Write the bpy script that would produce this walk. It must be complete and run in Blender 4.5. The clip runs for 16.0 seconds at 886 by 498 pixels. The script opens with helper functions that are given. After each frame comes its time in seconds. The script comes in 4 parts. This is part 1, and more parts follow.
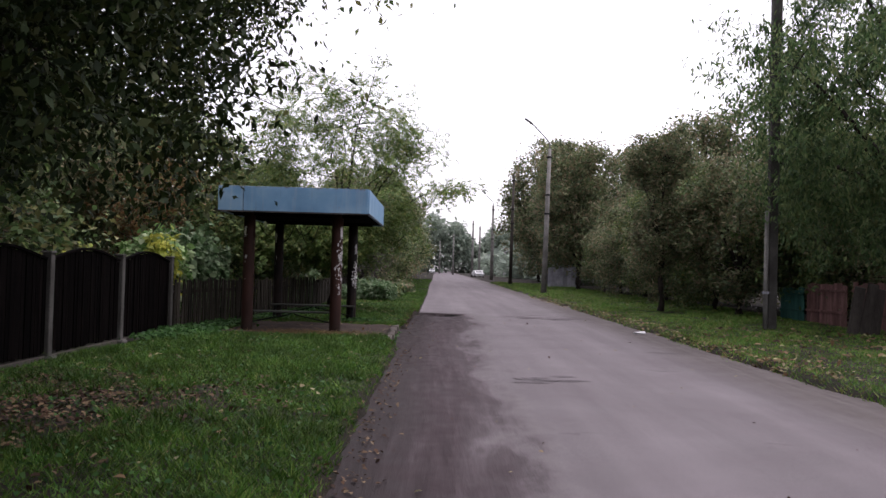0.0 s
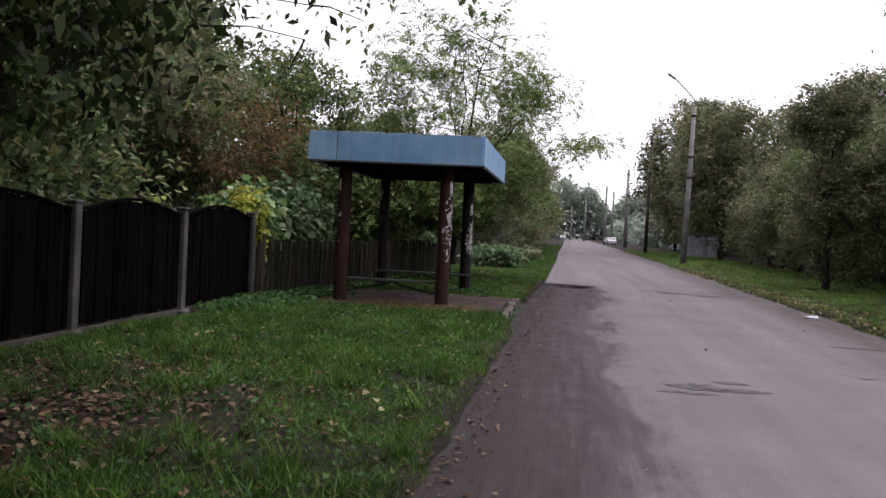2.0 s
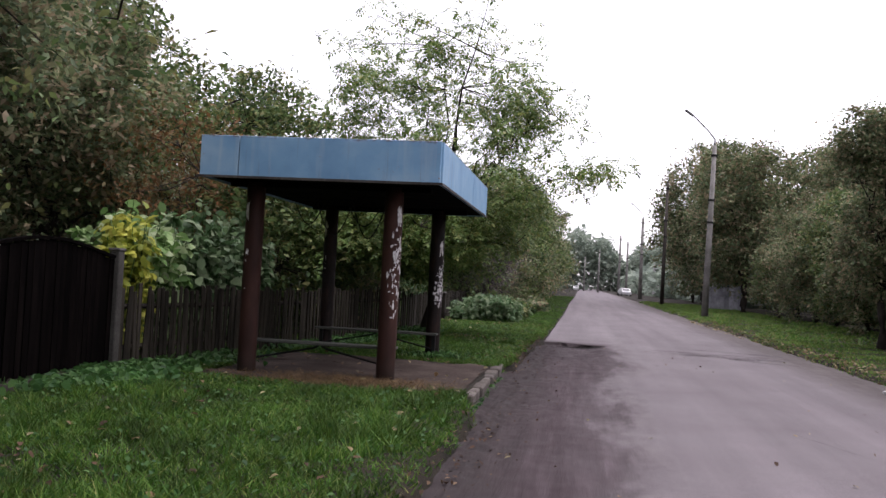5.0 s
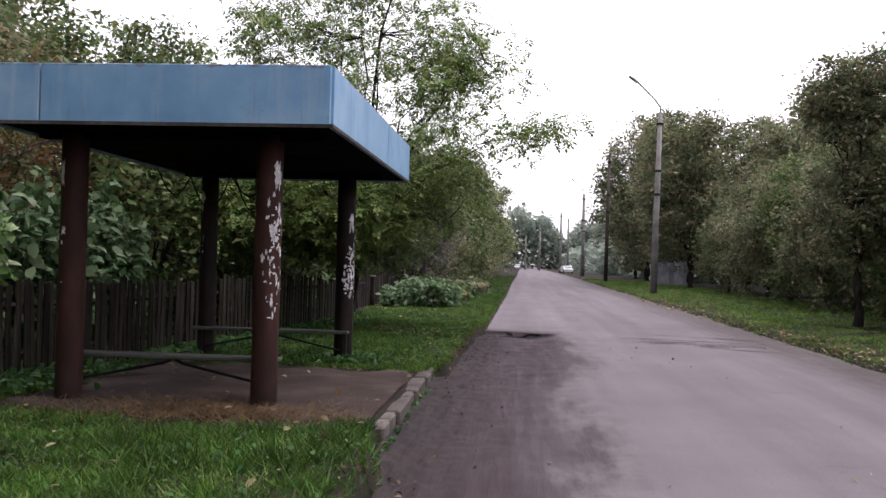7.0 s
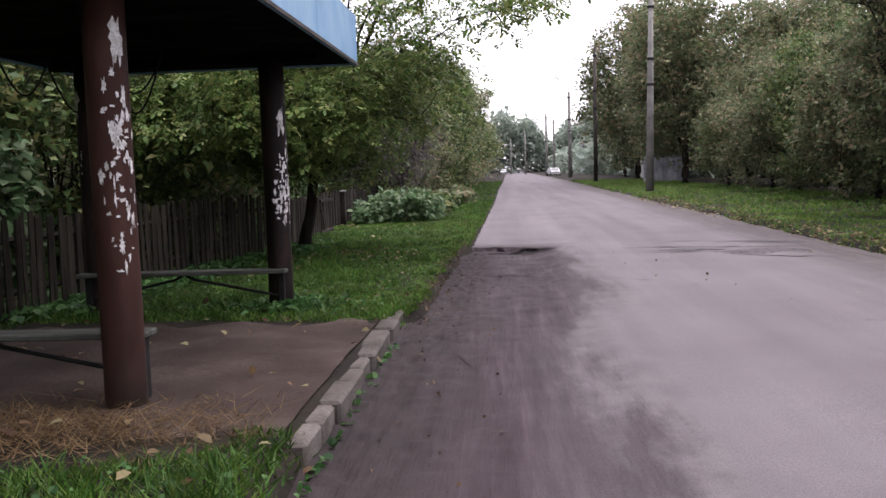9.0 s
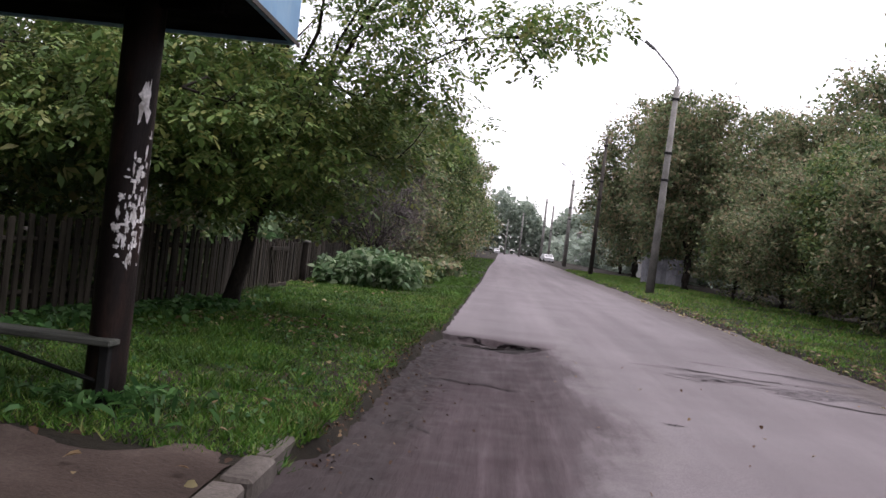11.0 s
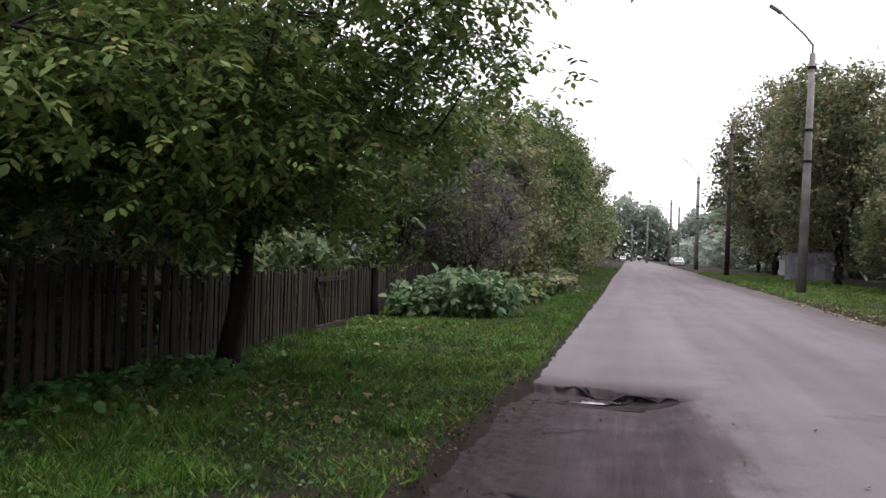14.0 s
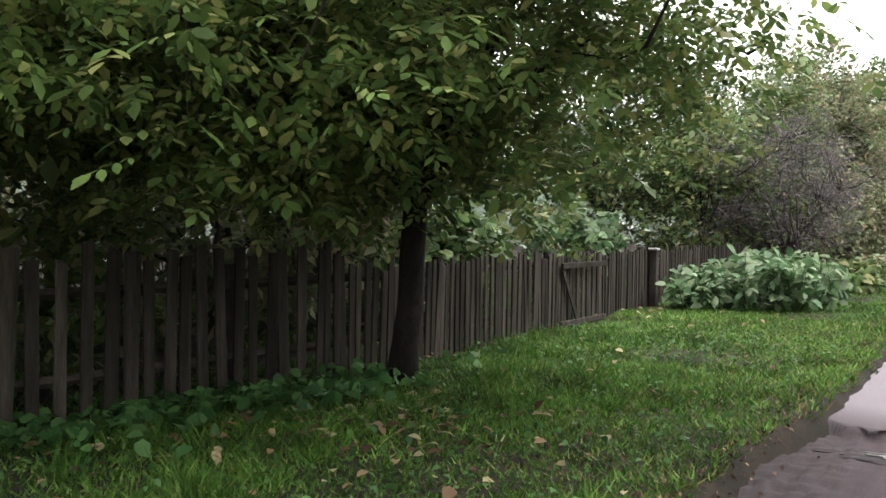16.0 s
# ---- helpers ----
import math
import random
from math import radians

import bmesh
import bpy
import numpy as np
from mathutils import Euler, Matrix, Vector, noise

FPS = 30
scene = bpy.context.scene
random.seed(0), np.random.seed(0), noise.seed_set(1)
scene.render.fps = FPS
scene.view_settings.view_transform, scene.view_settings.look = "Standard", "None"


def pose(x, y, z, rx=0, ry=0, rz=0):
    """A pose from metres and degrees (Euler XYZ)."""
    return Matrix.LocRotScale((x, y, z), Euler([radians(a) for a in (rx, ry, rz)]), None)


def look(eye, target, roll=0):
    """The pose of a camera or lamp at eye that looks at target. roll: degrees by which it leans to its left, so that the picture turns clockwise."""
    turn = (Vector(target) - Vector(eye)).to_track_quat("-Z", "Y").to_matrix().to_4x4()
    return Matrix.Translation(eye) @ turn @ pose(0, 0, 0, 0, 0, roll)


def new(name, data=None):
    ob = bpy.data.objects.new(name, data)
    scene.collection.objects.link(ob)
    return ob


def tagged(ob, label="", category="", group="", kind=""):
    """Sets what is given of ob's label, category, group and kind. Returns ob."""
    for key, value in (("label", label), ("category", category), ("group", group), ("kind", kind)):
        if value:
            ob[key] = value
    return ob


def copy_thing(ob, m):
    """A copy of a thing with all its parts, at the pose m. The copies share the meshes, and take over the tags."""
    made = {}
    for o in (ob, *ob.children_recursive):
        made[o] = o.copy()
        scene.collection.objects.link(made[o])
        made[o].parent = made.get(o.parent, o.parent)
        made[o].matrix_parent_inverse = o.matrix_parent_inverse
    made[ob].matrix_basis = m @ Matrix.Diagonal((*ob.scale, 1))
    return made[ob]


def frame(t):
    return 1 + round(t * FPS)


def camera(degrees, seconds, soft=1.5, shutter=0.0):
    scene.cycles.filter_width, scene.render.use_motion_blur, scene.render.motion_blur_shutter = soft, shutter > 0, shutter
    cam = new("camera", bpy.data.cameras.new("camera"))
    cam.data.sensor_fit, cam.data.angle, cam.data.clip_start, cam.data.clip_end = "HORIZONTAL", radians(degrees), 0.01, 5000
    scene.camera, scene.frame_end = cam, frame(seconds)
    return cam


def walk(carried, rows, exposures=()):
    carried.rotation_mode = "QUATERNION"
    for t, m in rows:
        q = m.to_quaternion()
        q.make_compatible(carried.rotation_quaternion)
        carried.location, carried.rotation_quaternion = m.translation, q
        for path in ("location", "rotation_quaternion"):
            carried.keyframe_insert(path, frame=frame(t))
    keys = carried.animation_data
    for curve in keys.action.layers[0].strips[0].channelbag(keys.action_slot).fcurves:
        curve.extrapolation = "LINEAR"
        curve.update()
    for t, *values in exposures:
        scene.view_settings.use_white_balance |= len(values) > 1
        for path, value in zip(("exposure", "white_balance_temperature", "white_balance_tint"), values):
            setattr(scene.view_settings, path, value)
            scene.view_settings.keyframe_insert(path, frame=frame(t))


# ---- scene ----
cam = camera(51.7, 16.0)
PATH = [
    (0, (0.549, -9.033, 1.561), (0.566, -7.033, 1.604), 1.6),
    (0.5, (0.463, -8.069, 1.554), (0.37, -6.072, 1.507), -1.2),
    (1, (0.501, -7.284, 1.548), (0.317, -5.295, 1.441), 1.7),
    (1.5, (0.547, -6.506, 1.523), (0.367, -4.515, 1.461), 1.8),
    (2, (0.616, -5.746, 1.543), (0.352, -3.764, 1.498), 2.9),
    (2.5, (0.659, -4.854, 1.507), (0.404, -2.872, 1.426), 2.1),
    (3, (0.788, -4.064, 1.533), (0.482, -2.089, 1.463), 2.4),
    (3.5, (0.843, -3.244, 1.52), (0.567, -1.264, 1.483), 2.9),
    (3.7, (0.895, -2.952, 1.513), (0.627, -0.971, 1.541), 4.2),
    (5.8, (0.872, 0.502, 1.482), (0.577, 2.479, 1.552), 1.8),
    (6, (0.842, 0.861, 1.486), (0.564, 2.841, 1.502), 1.6),
    (6.4, (0.843, 1.579, 1.494), (0.606, 3.565, 1.457), 2.2),
    (6.5, (0.799, 1.759, 1.51), (0.629, 3.752, 1.492), 2.4),
    (7, (0.795, 2.507, 1.502), (0.624, 4.5, 1.531), 1.5),
    (7.5, (0.75, 3.355, 1.498), (0.538, 5.341, 1.407), 2.8),
    (8, (0.729, 4.19, 1.478), (0.52, 6.176, 1.383), 0.3),
    (8.5, (0.701, 4.954, 1.462), (0.532, 6.941, 1.305), 1.5),
    (9, (0.735, 5.699, 1.461), (0.591, 7.687, 1.292), -1.9),
    (9.2, (0.678, 6.039, 1.446), (0.54, 8.034, 1.399), -0.6),
    (11.3, (0.8, 9.738, 1.356), (0.675, 11.734, 1.342), 6.7),
    (11.5, (0.832, 10.025, 1.381), (0.695, 12.019, 1.304), 4.6),
    (12, (0.894, 10.74, 1.4), (0.719, 12.733, 1.398), 3.4),
    (12.5, (0.917, 11.399, 1.4), (0.731, 13.39, 1.417), 4.8),
    (13, (0.945, 12.11, 1.394), (0.726, 14.098, 1.433), 4.0),
    (13.5, (0.925, 12.774, 1.379), (0.663, 14.754, 1.47), 5.1),
    (14, (0.973, 13.409, 1.364), (0.577, 15.369, 1.368), 1.8),
    (14.5, (0.931, 14.129, 1.332), (0.263, 16.011, 1.225), 1.9),
    (15, (0.998, 14.807, 1.334), (0.126, 16.607, 1.33), 0.3),
    (15.5, (1.006, 15.489, 1.338), (0.01, 17.222, 1.283), 1.8),
    (15.7, (1.012, 15.72, 1.35), (-0.018, 17.429, 1.225), -2.9),
    (16, (1.112, 16.084, 1.351), (0.059, 17.783, 1.3), 0.8),
]
walk(cam, [(t, look(eye, aim, roll)) for t, eye, aim, roll in PATH], [(0, 1.28, 6350, 24), (1, 1.2, 6350, 24), (2, 1.36, 6350, 24), (3, 1.5, 6350, 24), (7, 1.65, 6350, 24), (9, 1.9, 6350, 24), (11.5, 1.64, 6400, 22), (14.4, 1.62, 6450, 18), (15, 1.95, 6500, 14), (16, 2.7, 6500, 14)])

# ---- world and light: an overcast afternoon ----
world = bpy.data.worlds.new("overcast_sky")
scene.world = world
world.use_nodes = True
wn = world.node_tree
bg = wn.nodes["Background"]
sky = wn.nodes.new("ShaderNodeTexSky")
sky.sky_type, sky.sun_disc = "NISHITA", False
sky.sun_elevation, sky.sun_rotation = radians(72), radians(60)
sky.air_density, sky.dust_density, sky.ozone_density = 1.0, 1.5, 1.0
hs = wn.nodes.new("ShaderNodeHueSaturation")
hs.inputs["Saturation"].default_value = 0.12
wn.links.new(sky.outputs[0], hs.inputs["Color"])
wn.links.new(hs.outputs[0], bg.inputs["Color"])
bg.inputs["Strength"].default_value = 0.115
sun = new("sun", bpy.data.lights.new("sun", "SUN"))
sun.data.energy, sun.data.angle, sun.data.color = 1.15, radians(70), (1.0, 0.98, 0.95)
sun.matrix_world = look((0, 0, 60), (-17, -9.8, 0))

# ---- materials ----
def nodes_of(name):
    m = bpy.data.materials.new(name)
    m.use_nodes = True
    nt = m.node_tree
    return m, nt, nt.nodes["Principled BSDF"]


def noise_node(nt, vec, scale, detail=4, rough=0.55):
    n = nt.nodes.new("ShaderNodeTexNoise")
    n.inputs["Scale"].default_value, n.inputs["Detail"].default_value = scale, detail
    n.inputs["Roughness"].default_value = rough
    nt.links.new(vec, n.inputs["Vector"])
    return n.outputs["Fac"]


def ramp(nt, fac, stops):
    r = nt.nodes.new("ShaderNodeValToRGB")
    e = r.color_ramp.elements
    while len(e) < len(stops):
        e.new(0.5)
    for el, (p, c) in zip(e, stops):
        el.position = p
        el.color = (*c, 1) if isinstance(c, tuple) else (c, c, c, 1)
    nt.links.new(fac, r.inputs["Fac"])
    return r.outputs["Color"]


def mix(nt, fac, a, b, kind="MIX"):
    n = nt.nodes.new("ShaderNodeMix")
    n.data_type, n.blend_type = "RGBA", kind
    for sock, v in ((n.inputs["Factor"], fac), (n.inputs["A"], a), (n.inputs["B"], b)):
        if isinstance(v, bpy.types.NodeSocket):
            nt.links.new(v, sock)
        elif isinstance(v, tuple):
            sock.default_value = (*v, 1)
        else:
            sock.default_value = v
    return n.outputs["Result"]


def mathn(nt, op, a, b=0.0):
    n = nt.nodes.new("ShaderNodeMath")
    n.operation = op
    for sock, v in zip(n.inputs, (a, b)):
        if isinstance(v, bpy.types.NodeSocket):
            nt.links.new(v, sock)
        else:
            sock.default_value = v
    return n.outputs[0]


def bump(nt, bs, h, strength, dist):
    b = nt.nodes.new("ShaderNodeBump")
    b.inputs["Strength"].default_value, b.inputs["Distance"].default_value = strength, dist
    nt.links.new(h, b.inputs["Height"])
    nt.links.new(b.outputs[0], bs.inputs["Normal"])


def position(nt, scale=(1, 1, 1), local=False):
    if local:
        src = nt.nodes.new("ShaderNodeTexCoord").outputs["Object"]
    else:
        src = nt.nodes.new("ShaderNodeNewGeometry").outputs["Position"]
    m = nt.nodes.new("ShaderNodeMapping")
    m.inputs["Scale"].default_value = scale
    nt.links.new(src, m.inputs["Vector"])
    return m.outputs[0]


def rough_mat(name, dark, mid, light, scale, fine, rough=0.85, bump_d=0.01, stretch=(1, 1, 1), local=False, per_object=0.0, spec=0.15):
    """A worn surface: patches at one scale, grain at another."""
    m, nt, bs = nodes_of(name)
    p = position(nt, stretch, local)
    a = noise_node(nt, p, scale, 5)
    b = noise_node(nt, p, fine, 6, 0.65)
    col = ramp(nt, a, [(0.3, dark), (0.5, mid), (0.72, light)])
    grain = ramp(nt, b, [(0.25, 0.55), (0.75, 1.35)])
    col = mix(nt, 1.0, col, grain, "MULTIPLY")
    if per_object:
        oi = nt.nodes.new("ShaderNodeObjectInfo")
        col = mix(nt, 1.0, col, ramp(nt, oi.outputs["Random"], [(0.0, 1 - per_object), (1.0, 1 + per_object)]), "MULTIPLY")
    nt.links.new(col, bs.inputs["Base Color"])
    bs.inputs["Roughness"].default_value = rough
    bs.inputs["Specular IOR Level"].default_value = spec
    bump(nt, bs, b, 0.6, bump_d)
    return m


def leaf_mat(name, colours, gloss=0.55, through_light=0.38, vary=(0.72, 1.25), patch_scale=0.8):
    m, nt, bs = nodes_of(name)
    geo = nt.nodes.new("ShaderNodeNewGeometry")
    n = len(colours)
    col = ramp(nt, geo.outputs["Random Per Island"], [((i + 0.5) / n, c) for i, c in enumerate(colours)])
    big = noise_node(nt, position(nt), patch_scale, 3)
    col = mix(nt, 1.0, col, ramp(nt, big, [(0.3, vary[0]), (0.7, vary[1])]), "MULTIPLY")
    small = noise_node(nt, position(nt), patch_scale * 3.6, 3)
    col = mix(nt, 1.0, col, ramp(nt, small, [(0.34, 0.7), (0.66, 1.3)]), "MULTIPLY")
    nt.links.new(col, bs.inputs["Base Color"])
    bs.inputs["Roughness"].default_value = gloss
    bs.inputs["Specular IOR Level"].default_value = 0.16
    tr = nt.nodes.new("ShaderNodeBsdfTranslucent")
    nt.links.new(col, tr.inputs["Color"])
    ms = nt.nodes.new("ShaderNodeMixShader")
    ms.inputs[0].default_value = through_light
    out = nt.nodes["Material Output"]
    nt.links.new(bs.outputs[0], ms.inputs[1])
    nt.links.new(tr.outputs[0], ms.inputs[2])
    nt.links.new(ms.outputs[0], out.inputs["Surface"])
    return m


def asphalt_mat():
    """Worn grey asphalt with fine chippings, pale dusty patches and dark damp earth worked into both edges."""
    m, nt, bs = nodes_of("worn_asphalt")
    p = position(nt)
    xyz = nt.nodes.new("ShaderNodeSeparateXYZ")
    nt.links.new(p, xyz.inputs[0])
    x, y = xyz.outputs[0], xyz.outputs[1]
    big = noise_node(nt, p, 0.5, 5)
    mid = noise_node(nt, p, 2.2, 6, 0.65)
    grain = noise_node(nt, p, 90, 3)
    streak = noise_node(nt, position(nt, (7, 0.45, 1)), 1.0, 6, 0.65)
    base = ramp(nt, big, [(0.3, (0.105, 0.091, 0.096)), (0.7, (0.132, 0.117, 0.123))])
    base = mix(nt, 1.0, base, ramp(nt, mid, [(0.3, 0.88), (0.7, 1.1)]), "MULTIPLY")
    # the earth strip along the west edge, ending at the broken asphalt lip, with long ragged tongues
    wob = mathn(nt, "MULTIPLY", mathn(nt, "SUBTRACT", mid, 0.5), 0.3)
    tongue = noise_node(nt, position(nt, (1.5, 0.33, 1)), 1.0, 6, 0.6)
    wob2 = mathn(nt, "MULTIPLY", mathn(nt, "SUBTRACT", tongue, 0.5), 1.7)
    reach = mathn(nt, "ADD", mathn(nt, "ADD", x, wob), wob2)
    reach = mathn(nt, "SUBTRACT", reach, ramp(nt, mathn(nt, "MULTIPLY", y, 0.04), [(0.54, 0.0), (0.66, 0.5)]))
    near = ramp(nt, mathn(nt, "MULTIPLY", reach, 0.25), [(0.2, 1.0), (0.3, 0.78), (0.35, 0.3), (0.43, 0.0)])
    stop = ramp(nt, mathn(nt, "MULTIPLY", mathn(nt, "ADD", y, wob), 0.02), [(0.455, 1.0), (0.475, 0.0)])
    mud = mathn(nt, "MULTIPLY", near, stop)
    mudcol = ramp(nt, streak, [(0.3, (0.0215, 0.0138, 0.0155)), (0.55, (0.037, 0.026, 0.0285)), (0.75, (0.066, 0.05, 0.055))])
    damp = ramp(nt, mathn(nt, "ADD", mathn(nt, "MULTIPLY", x, 0.5), mathn(nt, "MULTIPLY", wob2, 0.25)), [(0.05, 0.75), (0.3, 0.0)])
    mudcol = mix(nt, damp, mudcol, ramp(nt, mid, [(0.35, (0.011, 0.0085, 0.008)), (0.65, (0.03, 0.024, 0.023))]))
    # rubbed wheel tracks along the carriageway
    track = noise_node(nt, position(nt, (1.3, 0.05, 1)), 1.0, 4)
    base = mix(nt, 1.0, base, ramp(nt, track, [(0.35, 0.84), (0.65, 1.12)]), "MULTIPLY")
    # pale dust along the boundary
    pale = ramp(nt, mathn(nt, "MULTIPLY", reach, 0.25), [(0.3, 0.0), (0.36, 0.6), (0.46, 0.0)])
    pale = mathn(nt, "MULTIPLY", pale, ramp(nt, mid, [(0.42, 0.0), (0.6, 1.0)]))
    base = mix(nt, pale, base, (0.155, 0.142, 0.142))
    col = mix(nt, mud, base, mudcol)
    # the east edge: sand and earth
    er = ramp(nt, mathn(nt, "MULTIPLY", mathn(nt, "ADD", mathn(nt, "ADD", x, wob), mathn(nt, "MULTIPLY", y, -0.012)), 0.1), [(0.47, 0.0), (0.55, 0.85)])
    col = mix(nt, er, col, ramp(nt, streak, [(0.3, (0.042, 0.034, 0.032)), (0.7, (0.095, 0.082, 0.077))]))
    # scuffed dark scars
    scar = ramp(nt, noise_node(nt, position(nt, (0.8, 1.6, 1)), 0.9, 7, 0.7), [(0.64, 0.0), (0.7, 0.55)])
    col = mix(nt, scar, col, (0.05, 0.044, 0.045))
    col = mix(nt, 1.0, col, ramp(nt, grain, [(0.3, 0.78), (0.7, 1.22)]), "MULTIPLY")
    nt.links.new(col, bs.inputs["Base Color"])
    nt.links.new(ramp(nt, mid, [(0.3, 0.7), (0.7, 0.92)]), bs.inputs["Roughness"])
    bs.inputs["Specular IOR Level"].default_value = 0.14
    h = mathn(nt, "ADD", mathn(nt, "MULTIPLY", grain, 0.15), mathn(nt, "MULTIPLY", mathn(nt, "MULTIPLY", streak, mud), 1.2))
    bump(nt, bs, h, 0.7, 0.03)
    return m


def fascia_mat():
    m, nt, bs = nodes_of("weathered_blue_paint")
    p = position(nt)
    a = noise_node(nt, p, 1.6, 5)
    run = noise_node(nt, position(nt, (6, 6, 0.5)), 1.0, 5)
    spots = noise_node(nt, p, 9, 5, 0.7)
    col = ramp(nt, a, [(0.3, (0.105, 0.225, 0.36)), (0.5, (0.145, 0.29, 0.435)), (0.7, (0.215, 0.35, 0.465))])
    col = mix(nt, ramp(nt, run, [(0.55, 0.0), (0.75, 0.45)]), col, (0.36, 0.42, 0.44))
    col = mix(nt, ramp(nt, spots, [(0.66, 0.0), (0.72, 0.8)]), col, (0.2, 0.14, 0.1))
    # rust creeping in from the upper and lower rims
    zc = nt.nodes.new("ShaderNodeSeparateXYZ")
    nt.links.new(p, zc.inputs[0])
    rim = mathn(nt, "ABSOLUTE", mathn(nt, "SUBTRACT", zc.outputs[2], 2.92))
    rim = mathn(nt, "ADD", rim, mathn(nt, "MULTIPLY", mathn(nt, "SUBTRACT", spots, 0.5), 0.16))
    col = mix(nt, ramp(nt, rim, [(0.255, 0.0), (0.29, 0.85)]), col, (0.085, 0.055, 0.04))
    drip = noise_node(nt, position(nt, (14, 14, 0.6)), 1.0, 4)
    col = mix(nt, ramp(nt, drip, [(0.6, 0.0), (0.72, 0.4)]), col, (0.12, 0.115, 0.1))
    nt.links.new(col, bs.inputs["Base Color"])
    bs.inputs["Roughness"].default_value = 0.55
    bump(nt, bs, spots, 0.3, 0.01)
    return m


def post_mat():
    """Brown paint with torn paper and flaking white on the lower middle."""
    m, nt, bs = nodes_of("brown_painted_steel")
    p = position(nt)
    a = noise_node(nt, position(nt, (4, 4, 1.2)), 1.0, 5)
    col = ramp(nt, a, [(0.3, (0.018, 0.0085, 0.0065)), (0.55, (0.038, 0.0165, 0.0125)), (0.75, (0.068, 0.031, 0.022))])
    xyz = nt.nodes.new("ShaderNodeSeparateXYZ")
    nt.links.new(p, xyz.inputs[0])
    dirt = ramp(nt, mathn(nt, "ADD", xyz.outputs[2], mathn(nt, "MULTIPLY", a, 0.4)), [(0.25, 0.8), (0.6, 0.0)])
    col = mix(nt, dirt, col, (0.035, 0.027, 0.022))
    nt.links.new(col, bs.inputs["Base Color"])
    bs.inputs["Roughness"].default_value = 0.65
    bs.inputs["Specular IOR Level"].default_value = 0.15
    bump(nt, bs, noise_node(nt, p, 25, 4), 0.3, 0.006)
    return m


M_ROAD = asphalt_mat()
M_SOIL = rough_mat("verge_soil", (0.008, 0.0065, 0.0045), (0.014, 0.0115, 0.0075), (0.026, 0.02, 0.013), 1.2, 30, 0.95, 0.02)
M_EARTH = rough_mat("trodden_earth", (0.028, 0.019, 0.015), (0.045, 0.032, 0.026), (0.075, 0.057, 0.048), 1.3, 40, 0.9, 0.02)
M_KERB = rough_mat("kerb_concrete", (0.045, 0.038, 0.033), (0.082, 0.071, 0.062), (0.125, 0.11, 0.1), 3, 45, 0.9, 0.008, per_object=0.2)
M_CONC = rough_mat("grey_concrete", (0.13, 0.125, 0.115), (0.19, 0.183, 0.17), (0.26, 0.25, 0.235), 1.5, 40, 0.85, 0.005)
M_FPOST = rough_mat("fence_post_concrete", (0.034, 0.032, 0.028), (0.058, 0.055, 0.05), (0.095, 0.09, 0.082), 2, 40, 0.9, 0.006)
M_OLDPOLE = rough_mat("tarred_pole_wood", (0.03, 0.026, 0.022), (0.055, 0.048, 0.042), (0.085, 0.075, 0.065), 2, 30, 0.9, 0.006, (1, 1, 0.2))
M_DARKWOOD = rough_mat("dark_stained_board", (0.0012, 0.001, 0.001), (0.0024, 0.0018, 0.0017), (0.006, 0.0044, 0.004), 3, 30, 0.95, 0.006, (4, 4, 0.4), per_object=0.4, spec=0.02)
M_PICKET = rough_mat("weathered_picket", (0.013, 0.0115, 0.009), (0.03, 0.026, 0.02), (0.058, 0.05, 0.04), 2.5, 25, 0.95, 0.008, (4, 4, 0.35), per_object=0.4, spec=0.1)
M_REDBOARD = rough_mat("faded_red_board", (0.07, 0.035, 0.032), (0.12, 0.062, 0.056), (0.18, 0.105, 0.095), 2, 25, 0.9, 0.006, (3, 3, 0.4), per_object=0.3)
M_GREENBOARD = rough_mat("green_painted_board", (0.008, 0.035, 0.03), (0.015, 0.06, 0.05), (0.03, 0.09, 0.075), 2, 25, 0.7, 0.005, (3, 3, 0.4), per_object=0.2)
M_PALEBOARD = rough_mat("pale_grey_board", (0.16, 0.16, 0.18), (0.24, 0.24, 0.27), (0.33, 0.33, 0.36), 2, 25, 0.8, 0.004, per_object=0.3)
M_BARK = rough_mat("rough_bark", (0.012, 0.010, 0.008), (0.025, 0.02, 0.017), (0.05, 0.043, 0.036), 4, 25, 0.95, 0.03, (1, 1, 0.35))
M_SOFFIT = rough_mat("shaded_soffit", (0.002, 0.002, 0.002), (0.004, 0.004, 0.004), (0.016, 0.015, 0.015), 1.4, 12, 1.0, 0.01, (1, 3, 1), spec=0.02)
M_FASCIA = fascia_mat()
M_POST = post_mat()
M_POSTDARK = rough_mat("shaded_brown_painted_steel", (0.006, 0.004, 0.004), (0.012, 0.008, 0.007), (0.03, 0.016, 0.012), 3, 30, 0.6, 0.005, (3, 3, 0.8))
M_PAPER = rough_mat("torn_paper", (0.3, 0.28, 0.26), (0.62, 0.6, 0.59), (0.75, 0.74, 0.73), 14, 60, 0.9, 0.003)
M_STEEL = rough_mat("dull_steel", (0.1, 0.1, 0.1), (0.16, 0.16, 0.16), (0.24, 0.24, 0.24), 3, 40, 0.5, 0.002)
M_BENCH = rough_mat("bench_plank_grey_green", (0.03, 0.033, 0.028), (0.055, 0.058, 0.05), (0.09, 0.092, 0.08), 3, 30, 0.85, 0.005, (0.4, 4, 4))
M_BLACK = rough_mat("black_rubber", (0.008, 0.008, 0.008), (0.013, 0.013, 0.013), (0.02, 0.02, 0.02), 3, 40, 0.7, 0.002)
